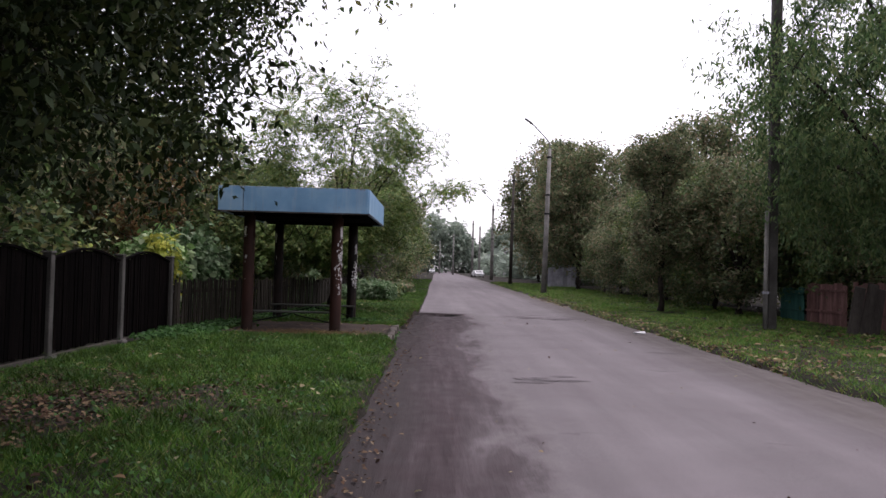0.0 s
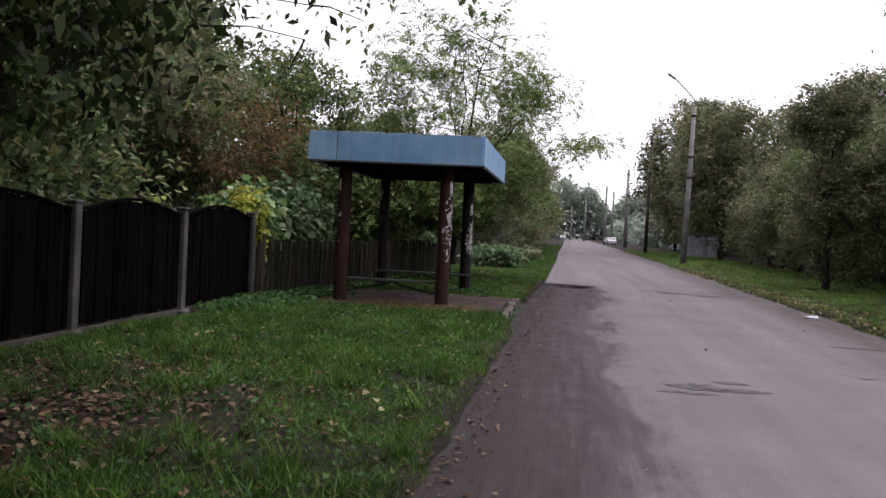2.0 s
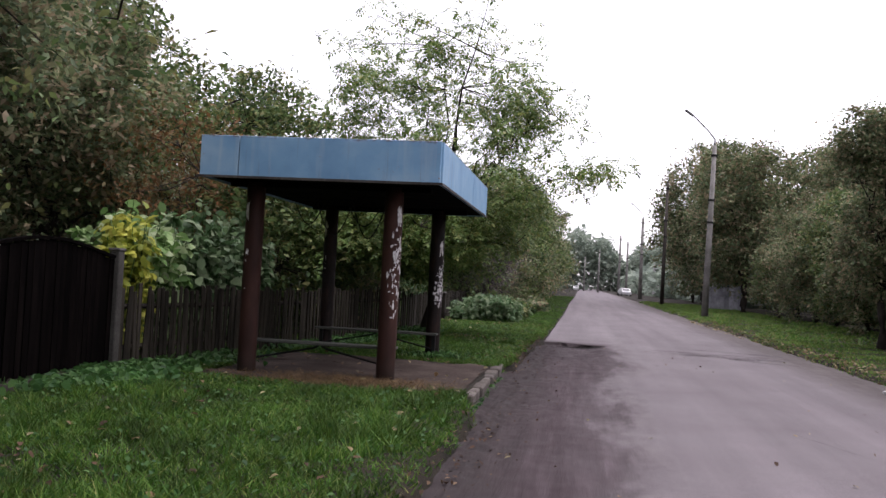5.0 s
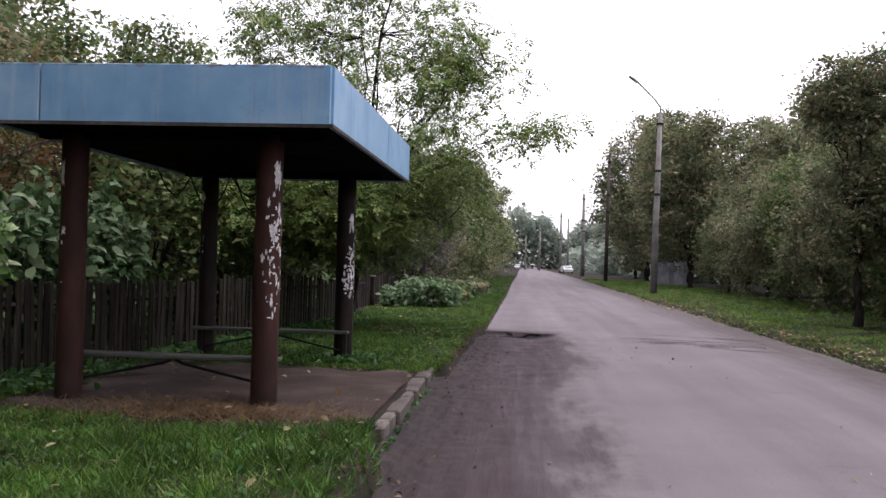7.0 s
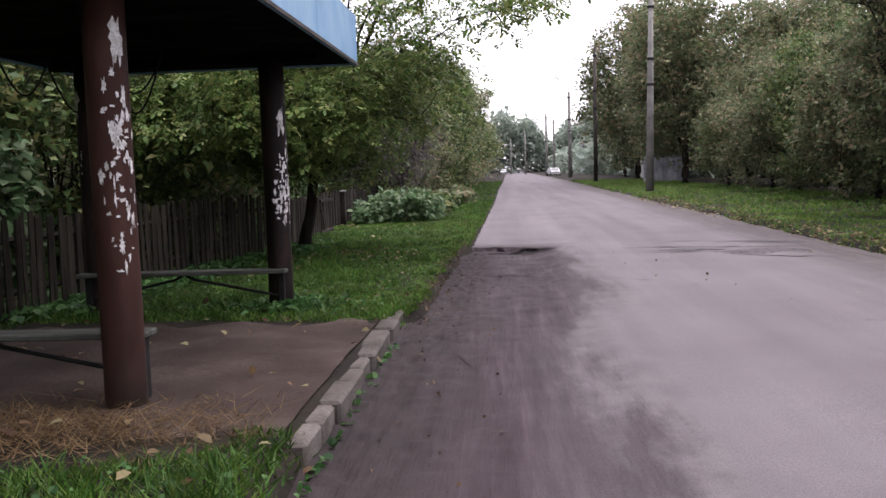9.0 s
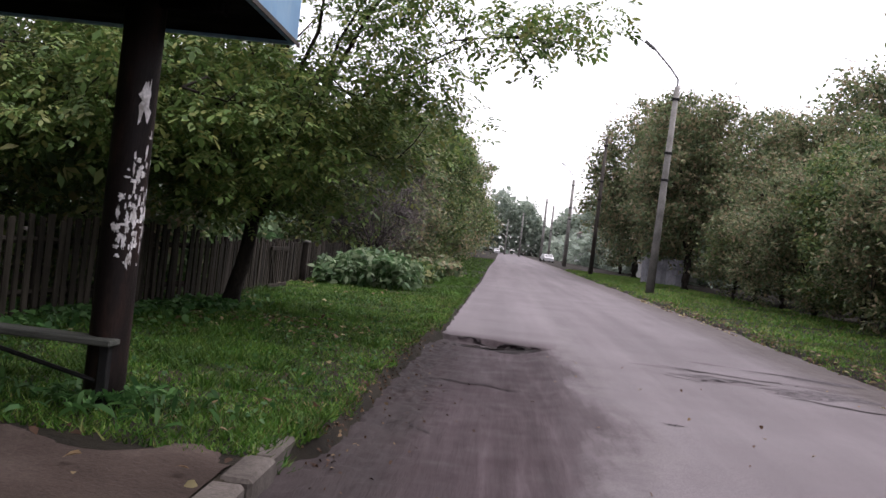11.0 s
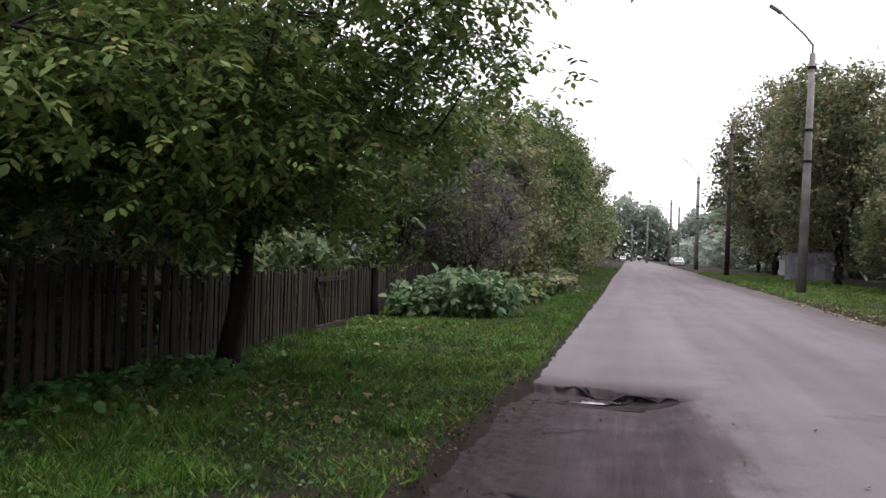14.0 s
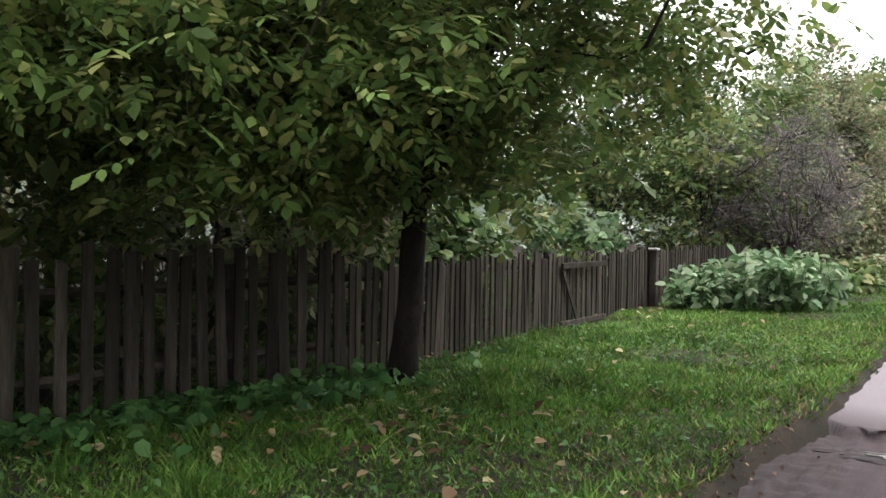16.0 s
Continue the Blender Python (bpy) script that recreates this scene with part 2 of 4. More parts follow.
M_SCUFF = rough_mat("scuffed_asphalt", (0.045, 0.038, 0.04), (0.08, 0.07, 0.074), (0.12, 0.106, 0.112), 9, 60, 0.8, 0.02)
M_PLASTER = rough_mat("white_plaster", (0.34, 0.34, 0.34), (0.44, 0.44, 0.43), (0.52, 0.52, 0.5), 1, 20, 0.9, 0.004)
M_ROOF = rough_mat("brown_roof_sheet", (0.10, 0.065, 0.055), (0.14, 0.095, 0.08), (0.2, 0.14, 0.12), 1, 12, 0.85, 0.01)
M_CARPAINT = rough_mat("white_car_paint", (0.5, 0.5, 0.51), (0.56, 0.56, 0.57), (0.62, 0.62, 0.62), 1, 10, 0.3, 0.001, spec=0.5)
M_LITTERWHITE = rough_mat("white_litter", (0.5, 0.5, 0.5), (0.6, 0.6, 0.6), (0.7, 0.7, 0.7), 8, 40, 0.7, 0.002)
M_RIM = rough_mat("crack_shadow_earth", (0.014, 0.012, 0.012), (0.02, 0.017, 0.017), (0.035, 0.03, 0.03), 4, 40, 0.95, 0.01)
m_, nt_, bs_ = nodes_of("puddle_water")
bs_.inputs["Base Color"].default_value = (0.06, 0.055, 0.055, 1)
bs_.inputs["Roughness"].default_value = 0.06
M_WATER = m_
m_, nt_, bs_ = nodes_of("dark_window_glass")
bs_.inputs["Base Color"].default_value = (0.02, 0.025, 0.03, 1)
bs_.inputs["Roughness"].default_value = 0.1
M_GLASS = m_

L_WALNUT = leaf_mat("walnut_leaf", [(0.0666, 0.1170, 0.0324), (0.0972, 0.1620, 0.0432), (0.1206, 0.1944, 0.0522), (0.1566, 0.2214, 0.0648), (0.2160, 0.2322, 0.0756)], 0.42, 0.3)
L_DARK = leaf_mat("dark_leaf", [(0.041, 0.076, 0.031), (0.071, 0.128, 0.046), (0.107, 0.173, 0.065), (0.153, 0.190, 0.076)])
L_SHADE = leaf_mat("shade_darkened_leaf", [(0.010, 0.018, 0.006), (0.018, 0.032, 0.009), (0.028, 0.046, 0.013), (0.045, 0.055, 0.018)], 0.6, 0.2)
L_GARDEN = leaf_mat("garden_leaf", [(0.046, 0.080, 0.030), (0.076, 0.125, 0.042), (0.114, 0.171, 0.057), (0.162, 0.162, 0.061)])
L_GREY = leaf_mat("dull_autumn_leaf", [(0.075, 0.107, 0.055), (0.125, 0.165, 0.075), (0.178, 0.196, 0.101), (0.237, 0.190, 0.118)])
L_YELLOW = leaf_mat("yellow_green_leaf", [(0.193, 0.235, 0.034), (0.304, 0.345, 0.055), (0.442, 0.442, 0.083)])
L_LIGHT = leaf_mat("pale_green_leaf", [(0.077, 0.156, 0.044), (0.133, 0.235, 0.070), (0.204, 0.296, 0.117), (0.296, 0.360, 0.204)])
L_RUST = leaf_mat("rusty_leaf", [(0.105, 0.068, 0.030), (0.180, 0.090, 0.038), (0.135, 0.112, 0.045)])
L_BUSH = leaf_mat("grey_green_bush_leaf", [(0.05, 0.098, 0.04), (0.08, 0.14, 0.06), (0.125, 0.185, 0.092), (0.175, 0.23, 0.13)], 0.5)
L_BROWN = leaf_mat("brown_fallen_leaf", [(0.03, 0.016, 0.010), (0.055, 0.03, 0.018), (0.085, 0.05, 0.03), (0.15, 0.105, 0.06)], 0.8, 0.05)
L_TWIG = leaf_mat("bare_twig", [(0.057, 0.048, 0.048), (0.114, 0.099, 0.099)])
L_GRASS = leaf_mat("verge_grass", [(0.024, 0.072, 0.010), (0.038, 0.098, 0.013), (0.056, 0.125, 0.017), (0.092, 0.145, 0.026)], 0.6, 0.3, (0.4, 1.4), 1.7)
L_VERGE = leaf_mat("sky_lit_yellowing_grass", [(0.052, 0.135, 0.019), (0.075, 0.175, 0.025), (0.105, 0.19, 0.034), (0.17, 0.18, 0.055)], 0.6, 0.3, (0.55, 1.35), 1.2)
L_WEED = leaf_mat("weed_leaf", [(0.025, 0.070, 0.020), (0.042, 0.105, 0.028), (0.063, 0.133, 0.039)])
L_STRAW = leaf_mat("dry_grass", [(0.08, 0.05, 0.026), (0.14, 0.088, 0.043), (0.2, 0.14, 0.072)], 0.7)
L_FALLEN = leaf_mat("fallen_leaf", [(0.05, 0.028, 0.018), (0.10, 0.06, 0.035), (0.17, 0.11, 0.06), (0.2, 0.16, 0.085), (0.26, 0.24, 0.13)], 0.7)
L_FAR = leaf_mat("haze_paled_leaf", [(0.170, 0.212, 0.170), (0.221, 0.272, 0.212), (0.272, 0.315, 0.255)], 0.7)

# ---- mesh helpers ----
def link_mesh(name, me, material, parent=None, label=""):
    me.materials.append(material)
    ob = new(name, me)
    if parent is not None:
        ob.parent = parent
    return tagged(ob, label)


def part(name, bm, material, parent=None, label="", smooth=False):
    me = bpy.data.meshes.new(name)
    bm.to_mesh(me)
    bm.free()
    if smooth:
        me.polygons.foreach_set("use_smooth", [True] * len(me.polygons))
    return link_mesh(name, me, material, parent, label)


def thing(name, x, y, z, label, category, group="", kind="", rz=0):
    ob = new(name)
    ob.matrix_world = pose(x, y, z, 0, 0, rz)
    return tagged(ob, label, category, group, kind)


def box(bm, x0, x1, y0, y1, z0, z1, bevel=0.0):
    r = bmesh.ops.create_cube(bm, size=1.0)
    vs = r["verts"]
    for v in vs:
        v.co = Vector((x0 + (v.co.x + 0.5) * (x1 - x0), y0 + (v.co.y + 0.5) * (y1 - y0), z0 + (v.co.z + 0.5) * (z1 - z0)))
    if bevel:
        es = list({e for v in vs for e in v.link_edges})
        bmesh.ops.bevel(bm, geom=es, offset=bevel, segments=1, affect="EDGES")
    return bm


def boxm(*a, **k):
    return box(bmesh.new(), *a, **k)


def polys(name, V, k):
    """A mesh of separate polygons of k corners; V has shape (n, k, 3)."""
    V = np.asarray(V, dtype=np.float32)
    n = V.shape[0]
    me = bpy.data.meshes.new(name)
    me.vertices.add(n * k)
    me.vertices.foreach_set("co", V.reshape(-1))
    me.loops.add(n * k)
    me.loops.foreach_set("vertex_index", np.arange(n * k, dtype=np.int32))
    me.polygons.add(n)
    me.polygons.foreach_set("loop_start", np.arange(0, n * k, k, dtype=np.int32))
    me.update(calc_edges=True)
    return me


def grid_mesh(name, xs, ys, zf, xf=None):
    nx, ny = len(xs), len(ys)
    verts = []
    for y in ys:
        for x in xs:
            X = xf(x, y) if xf else x
            verts.append((X, y, zf(X, y)))
    faces = [(j * nx + i, j * nx + i + 1, (j + 1) * nx + i + 1, (j + 1) * nx + i) for j in range(ny - 1) for i in range(nx - 1)]
    me = bpy.data.meshes.new(name)
    me.from_pydata(verts, [], faces)
    me.polygons.foreach_set("use_smooth", [True] * len(faces))
    return me


def tube(bm, pts, radii, sides=7, cap=True):
    rings = []
    for i, p in enumerate(pts):
        p = Vector(p)
        a = Vector(pts[max(0, i - 1)])
        b = Vector(pts[min(len(pts) - 1, i + 1)])
        q = (b - a).to_track_quat("Z", "Y")
        rings.append([bm.verts.new(p + q @ Vector((math.cos(t) * radii[i], math.sin(t) * radii[i], 0))) for t in (2 * math.pi * s / sides for s in range(sides))])
    for r0, r1 in zip(rings, rings[1:]):
        for s in range(sides):
            bm.faces.new((r0[s], r0[(s + 1) % sides], r1[(s + 1) % sides], r1[s]))
    if cap:
        bm.faces.new(list(reversed(rings[0])))
        bm.faces.new(rings[-1])
    return bm


def unit(a):
    return a / (np.linalg.norm(a, axis=1, keepdims=True) + 1e-9)


def leaf_mesh(name, C, size, rng, droop=0.5, slim=0.5, six=False):
    """Leaves at the places C, each a folded blade with a pointed tip."""
    n = len(C)
    d = rng.normal(size=(n, 3))
    d[:, 2] = d[:, 2] * 0.6 - droop
    d = unit(d)
    up = rng.normal(size=(n, 3)) * 0.6 + np.array([0, 0, 1.0])
    side = unit(np.cross(d, up))
    nrm = np.cross(side, d)
    L = (size * rng.uniform(0.65, 1.3, n))[:, None]
    W = L * slim
    if six:
        V = np.stack([C, C + d * L * 0.26 + side * W * 0.42 + nrm * L * 0.1, C + d * L * 0.66 + side * W * 0.46 + nrm * L * 0.06, C + d * L - nrm * L * 0.12,
                      C + d * L * 0.66 - side * W * 0.46 + nrm * L * 0.06, C + d * L * 0.26 - side * W * 0.42 + nrm * L * 0.1], axis=1)
        return polys(name, V, 6)
    V = np.stack([C, C + d * L * 0.45 + side * W * 0.5 + nrm * L * 0.08, C + d * L, C + d * L * 0.45 - side * W * 0.5 + nrm * L * 0.08], axis=1)
    return polys(name, V, 4)


def blade_mesh(name, P, H, rng, width=0.008, lean=0.5):
    n = len(P)
    a = rng.uniform(0, 2 * math.pi, n)
    side = np.stack([np.cos(a), np.sin(a), np.zeros(n)], 1) * (width * rng.uniform(0.7, 1.5, n))[:, None]
    tip = np.stack([rng.normal(size=n) * lean, rng.normal(size=n) * lean, np.ones(n)], 1) * H[:, None]
    return polys(name, np.stack([P - side, P + side, P + tip], axis=1), 3)


def frond_mesh(name, P, per, leaf, spread, base, rng):
    """Compound leaves in flat sprays round the twig ends: three pairs of leaflets and a larger one at the tip of each stalk."""
    n = len(P) * per
    tilt = np.repeat(rng.normal(size=(len(P), 2)) * 0.3, per, axis=0)
    a = rng.uniform(0, 2 * math.pi, n)
    O = np.repeat(P, per, axis=0) + rng.normal(size=(n, 3)) * spread * np.array([1, 1, 0.42])
    d = np.stack([np.cos(a), np.sin(a), np.cos(a) * tilt[:, 0] + np.sin(a) * tilt[:, 1] - 0.28 + rng.normal(size=n) * 0.16], 1)
    d = unit(d)
    side = unit(np.cross(d, np.array([0, 0, 1.0]) + rng.normal(size=(n, 3)) * 0.22))
    up = np.cross(side, d)
    L = leaf * rng.uniform(0.7, 1.25, n)[:, None]
    out = []
    for along, turn, size in ((0.7, -1, 0.62), (0.75, 1, 0.66), (1.4, -1, 0.85), (1.5, 1, 0.88), (2.15, -1, 1.0), (2.2, 1, 0.98), (2.6, 0, 1.2)):
        b = O + d * L * along - up * L * 0.05 * along * along
        q = unit(d * (0.6 if turn else 1.0) + side * turn - up * rng.uniform(0.0, 0.5, n)[:, None])
        w = unit(np.cross(q, up + rng.normal(size=(n, 3)) * 0.2))
        l = L * size * rng.uniform(0.85, 1.15, n)[:, None]
        out.append(np.stack([b, b + q * l * 0.28 + w * l * 0.2, b + q * l * 0.66 + w * l * 0.23, b + q * l - up * l * 0.1, b + q * l * 0.66 - w * l * 0.23, b + q * l * 0.28 - w * l * 0.2], axis=1))
    V = np.concatenate(out)
    return polys(name, V[V[:, 0, 2] > base], 6)


def tree(name, x, y, z, height, centre, radii, clumps, per, spread, leaf, material, seed, label, group="", trunk_r=0.14, fork=1.8, droop=0.5, slim=0.5, six=False, limbs=14, bare=0.0, base=0.0, lean=(0, 0), category="tree", lobes=(), gaps=-0.2, fronds=0, reach=()):
    """A tapered trunk that forks into limbs and twigs, with leaves in uneven clumps round the twig ends."""
    rng = np.random.default_rng(seed)
    root = thing(name, x, y, z, label, category, group)
    c, r = np.array(centre), np.array(radii)
    u = unit(rng.normal(size=(clumps, 3))) * (rng.uniform(0.25, 1.0, clumps) ** 0.5)[:, None]
    u *= (1 + 0.16 * np.sin(u[:, :1] * 7 + seed) + 0.14 * np.cos(u[:, 2:] * 6 + u[:, 1:2] * 5 + seed))
    P = c + u * r
    # uneven crown: hollows between the boughs
    hollow = np.array([noise.noise((q[0] * 0.62 + seed, q[1] * 0.62, q[2] * 0.75)) for q in P])
    P = P[hollow > gaps]
    for lc, lr, ln in lobes:
        w = unit(rng.normal(size=(ln, 3))) * (rng.uniform(0.1, 1.0, ln) ** 0.5)[:, None]
        P = np.concatenate([P, np.array(lc) + w * np.array(lr)])
    P = P[P[:, 2] > base + 0.25]
    top = np.array([lean[0], lean[1], fork])
    bm = bmesh.new()
    n = 6
    pts = [tuple(top * (i / n) + np.array([math.sin(i * 1.3 + seed) * 0.04, math.cos(i * 1.7 + seed) * 0.04, 0]) * (i > 0)) for i in range(n + 1)]
    tube(bm, [(pts[0][0], pts[0][1], -0.1)] + pts[1:], [trunk_r * (1.45 if i == 0 else 1.1 - 0.3 * i / n) for i in range(n + 1)], 9)
    part("trunk", bm, M_BARK, root, smooth=True)
    bm = bmesh.new()
    ends = P[rng.permutation(len(P))[:limbs]]
    hubs = [np.array(pts[-1])]
    lead = np.array([c[0], c[1], min(c[2] + r[2] * 0.7, height)])
    for e in [lead, *[np.array(q) for q in reach], *ends]:
        h0 = np.array(pts[-1]) - np.array([0, 0, rng.uniform(0, 0.3) * fork])
        k = 6
        line = []
        for i in range(k + 1):
            t = i / k
            q = h0 * (1 - t) + e * t + np.array([0, 0, 0.22 * np.linalg.norm(e - h0) * math.sin(math.pi * t) * 0.7])
            q = q + rng.normal(size=3) * 0.07 * (0 < i) * (i < k)
            line.append(q)
        rr = [max(0.008, trunk_r * 0.5 * (1 - t / k) ** 1.2) for t in range(k + 1)]
        tube(bm, line, rr, 5, False)
        hubs += line[2:]
    hubs = np.array(hubs)
    for p in P[:: max(1, len(P) // 170)]:
        h = hubs[np.argmin(((hubs - p) ** 2).sum(1))]
        m_pt = (h + p) / 2 + rng.normal(size=3) * 0.08
        tube(bm, [h, m_pt, p], [0.016, 0.010, 0.005], 4, False)
    part("branchwork", bm, M_BARK, root, smooth=True)
    keep = P[rng.uniform(size=len(P)) >= bare]
    if fronds:
        link_mesh("crown", frond_mesh("crown", keep, fronds, leaf, spread, base, rng), material, root)
        return root
    C = np.repeat(keep, per, axis=0)
    sp = np.repeat(rng.uniform(0.55, 1.35, len(keep)) * spread, per)[:, None]
    C = C + rng.normal(size=C.shape) * sp * np.array([1, 1, 0.75])
    C = C[C[:, 2] > base]
    link_mesh("crown", leaf_mesh("crown", C, leaf, rng, droop, slim, six), material, root)
    return root

# ---- ground and road ----
def step(a, b, v):
    t = min(1.0, max(0.0, (v - a) / (b - a)))
    return t * t * (3 - 2 * t)


def edge_l(y):
    e = -0.13 + 0.0045 * min(max(0.0, y), 120) + 0.05 * noise.noise((y * 0.6, 3.1, 0)) + 0.04 * noise.noise((y * 2.7, 8.2, 0))
    k = step(9.0, 9.8, y) * (1 - step(14.2, 15.2, y))
    return e * (1 - k) - 0.31 * k + 0.18 * step(21.5, 23.5, y) * (1 - step(45, 80, y))


def edge_r(y):
    return 5.85 + 0.011 * min(max(0.0, y), 150) + 0.16 * noise.noise((y * 0.3, 5.1, 0)) + 0.08 * noise.noise((y * 1.4, 1.2, 0))


def verge(x, y):
    n = 0.03 * noise.noise((x * 0.9, y * 0.9, 0)) + 0.012 * noise.noise((x * 4, y * 4, 1))
    return 0.1 + n


def ground_z(x, y):
    l, r = edge_l(y), edge_r(y)
    if x < (l + r) / 2:
        t = step(l - (0.14 if y < 14.5 else 0.22), l + 0.06, x)
    else:
        t = 1 - step(r - 0.05, r + 0.5, x)
    clod = 0.05 * noise.noise((x * 9, y * 9, 2)) * t * (1 - t) * 4
    return verge(x, y) * (1 - t) - 0.2 * t + clod


def mud_edge(y):
    return 1.25 + 0.22 * noise.noise((0.3, y * 0.5, 2.0)) + 0.1 * noise.noise((0.3, y * 2.1, 7.0))


def road_z(x, y):
    z = 0.012 * noise.noise((x * 0.7, y * 0.5, 4))
    lip = 22.75 - 0.35 * (x - 0.8) + 0.18 * noise.noise((x * 2.2, 0.4, 9)) + 0.06 * noise.noise((x * 7, 0.4, 3))
    w = (1 - step(mud_edge(y), mud_edge(y) + 0.35, x)) * (1 - step(lip, lip + 0.06, y))
    rut = 0.010 * noise.noise((x * 6, y * 0.8, 6)) + 0.006 * noise.noise((x * 18, y * 3, 2))
    broken = (1 - step(0.15, 0.65, x)) * step(4.0, 8.0, y)
    rut += broken * (0.035 * max(0.0, noise.noise((x * 7, y * 3.2, 5))) + 0.03 * noise.noise((x * 17, y * 9, 1)))
    dip = math.exp(-((x - 0.75) / 0.55) ** 2 - ((y - (lip - 0.3)) / 0.34) ** 2) * 0.045
    z -= w * ((0.03 if y < 14 else 0.03 + 0.03 * step(14, 20, y)) + rut + dip)
    for cx, cy, sx, sy, d in ((3.75, 21.1, 0.45, 0.16, 0.05), (4.6, 20.6, 0.4, 0.2, 0.05), (3.2, 22.0, 0.5, 0.1, 0.03), (5.2, 21.6, 0.5, 0.14, 0.04), (2.2, 4.15, 0.4, 0.22, 0.012), (4.1, 23.2, 0.35, 0.1, 0.03)):
        q = ((x - cx) / sx) ** 2 + ((y - cy + 0.15 * (x - cx)) / sy) ** 2 + 0.5 * noise.noise((x * 5, y * 5, 0))
        z -= d * (1 - step(0.6, 1.1, q))
    return z


def seq(*parts_):
    out = []
    for a, b, n in parts_:
        out += [a + (b - a) * i / n for i in range(n)]
    return out


gx = seq((-900, -60, 6), (-60, -12, 8), (-12, -6, 12), (-6, -1, 26), (-1, 0.5, 30), (0.5, 5.2, 6), (5.2, 7.2, 20), (7.2, 16, 20), (16, 60, 8), (60, 900, 6)) + [900]
gy = seq((-300, -30, 6), (-30, -12, 8), (-12, 40, 270), (40, 120, 90), (120, 400, 40), (400, 2500, 8)) + [2500]
ground = link_mesh("ground", grid_mesh("ground", gx, gy, ground_z), M_SOIL)
tagged(ground, "grassy verge and dark soil beside the road", "ground", kind="structure")

rows_ = [(i / 110) ** 1.5 for i in range(111)]
ry = seq((-60, -12, 12), (-12, 17, 400), (17, 25, 200), (25, 60, 110), (60, 420, 50), (420, 2000, 6)) + [2000]
road = link_mesh("road", grid_mesh("road", rows_, ry, road_z, lambda u, y: (edge_l(y) - 0.25) * (1 - u) + (edge_r(y) + 0.4) * u), M_ROAD)
tagged(road, "worn grey asphalt road with muddy potholed edge", "road", kind="structure")


def patch(name, cx, cy, rx, ry_, z, material, label, category, seed, n=40, kind="structure"):
    bm = bmesh.new()
    mid = bm.verts.new((cx, cy, z(cx, cy)))
    rings = []
    for f in (0.5, 1.0):
        ring = []
        for i in range(n):
            a = 2 * math.pi * i / n
            k = f * (1 + 0.5 * noise.noise((math.cos(a) * 1.9 + seed, math.sin(a) * 1.9, 0)) + 0.45 * noise.noise((math.cos(a) * 6, math.sin(a) * 6 + seed, 0)))
            px, py = cx + rx * k * math.cos(a), cy + ry_ * k * math.sin(a)
            ring.append(bm.verts.new((px, py, z(px, py))))
        rings.append(ring)
    for i in range(n):
        j = (i + 1) % n
        bm.faces.new((mid, rings[0][i], rings[0][j]))
        bm.faces.new((rings[0][i], rings[1][i], rings[1][j], rings[0][j]))
    return tagged(part(name, bm, material, smooth=True), label, category, kind=kind)


bare = link_mesh("bare_earth", grid_mesh("bare_earth", seq((0, 1, 30)) + [1], seq((10.1, 14.2, 40)) + [14.2], lambda x, y: verge(x, y) + 0.02 - 0.13 * (1 - step(0.0, 0.35, min(y - 10.1 + 0.25 * noise.noise((x * 2, 1, 1)), 14.2 - y + 0.5 * noise.noise((x * 2, 3, 1)), x + 4.1 + 0.5 * noise.noise((1, y * 2, 1)), 1.0))) , lambda u, y: -4.2 + u * 3.71), M_EARTH)
tagged(bare, "trodden bare earth floor under the shelter", "bare ground", kind="structure")
patch("pothole_floor", 0.8, 22.45, 0.6, 0.3, lambda x, y: road_z(x, y) + 0.004, M_RIM, "dark wet earth in the pothole", "pothole", 5)
patch("puddle", 0.62, 22.55, 0.42, 0.13, lambda x, y: -0.078, M_WATER, "small shallow puddle in the broken asphalt", "puddle", 3)
patch("puddle", 3.8, 21.1, 0.28, 0.07, lambda x, y: -0.035, M_WATER, "small shallow puddle in the broken asphalt", "puddle", 7)


def crack(x0, y0, x1, y1, w, seed):
    bm = bmesh.new()
    prev = None
    n = 26
    for i in range(n + 1):
        t = i / n
        x = x0 + (x1 - x0) * t + 0.05 * noise.noise((t * 6, seed, 0))
        y = y0 + (y1 - y0) * t + 0.16 * noise.noise((t * 5, seed, 4)) + 0.04 * noise.noise((t * 17, seed, 4))
        ww = w * math.sin(math.pi * min(0.97, max(0.03, t))) * (0.6 + 0.8 * abs(noise.noise((t * 11, seed, 1))))
        z = max(road_z(x, y - ww), road_z(x, y + ww)) + 0.006
        cur = (bm.verts.new((x, y - ww, z)), bm.verts.new((x, y + ww, z)))
        if prev:
            bm.faces.new((prev[0], cur[0], cur[1], prev[1]))
        prev = cur
    tagged(part("crack_and_lip_shadow", bm, M_RIM), "dark strip laid on the asphalt for cracks and the lip shadow", "crack", "cracks in the road", "structure")


for i, c in enumerate(((0.1, 23.02, 1.62, 22.45, 0.05), (0.5, 22.92, 1.3, 22.6, 0.04), (0.0, 18.9, 1.3, 18.5, 0.04), (3.0, 22.3, 5.4, 21.3, 0.05), (3.4, 21.6, 4.5, 21.2, 0.06), (4.2, 20.4, 5.6, 19.6, 0.05), (2.9, 21.2, 3.6, 20.8, 0.025), (2.3, 17.4, 2.55, 17.3, 0.03), (0.0, 16.3, 0.5, 15.9, 0.02), (0.2, 13.2, 0.5, 12.5, 0.02), (3.2, 9.6, 3.8, 7.9, 0.012), (4.4, 22.9, 5.8, 22.4, 0.05), (1.9, 4.3, 2.7, 4.0, 0.02), (1.85, 3.9, 2.5, 4.2, 0.015), (3.9, 5.9, 4.6, 5.6, 0.02), (0.1, 20.6, 0.9, 20.9, 0.015))):
    crack(*c, i * 3.7)

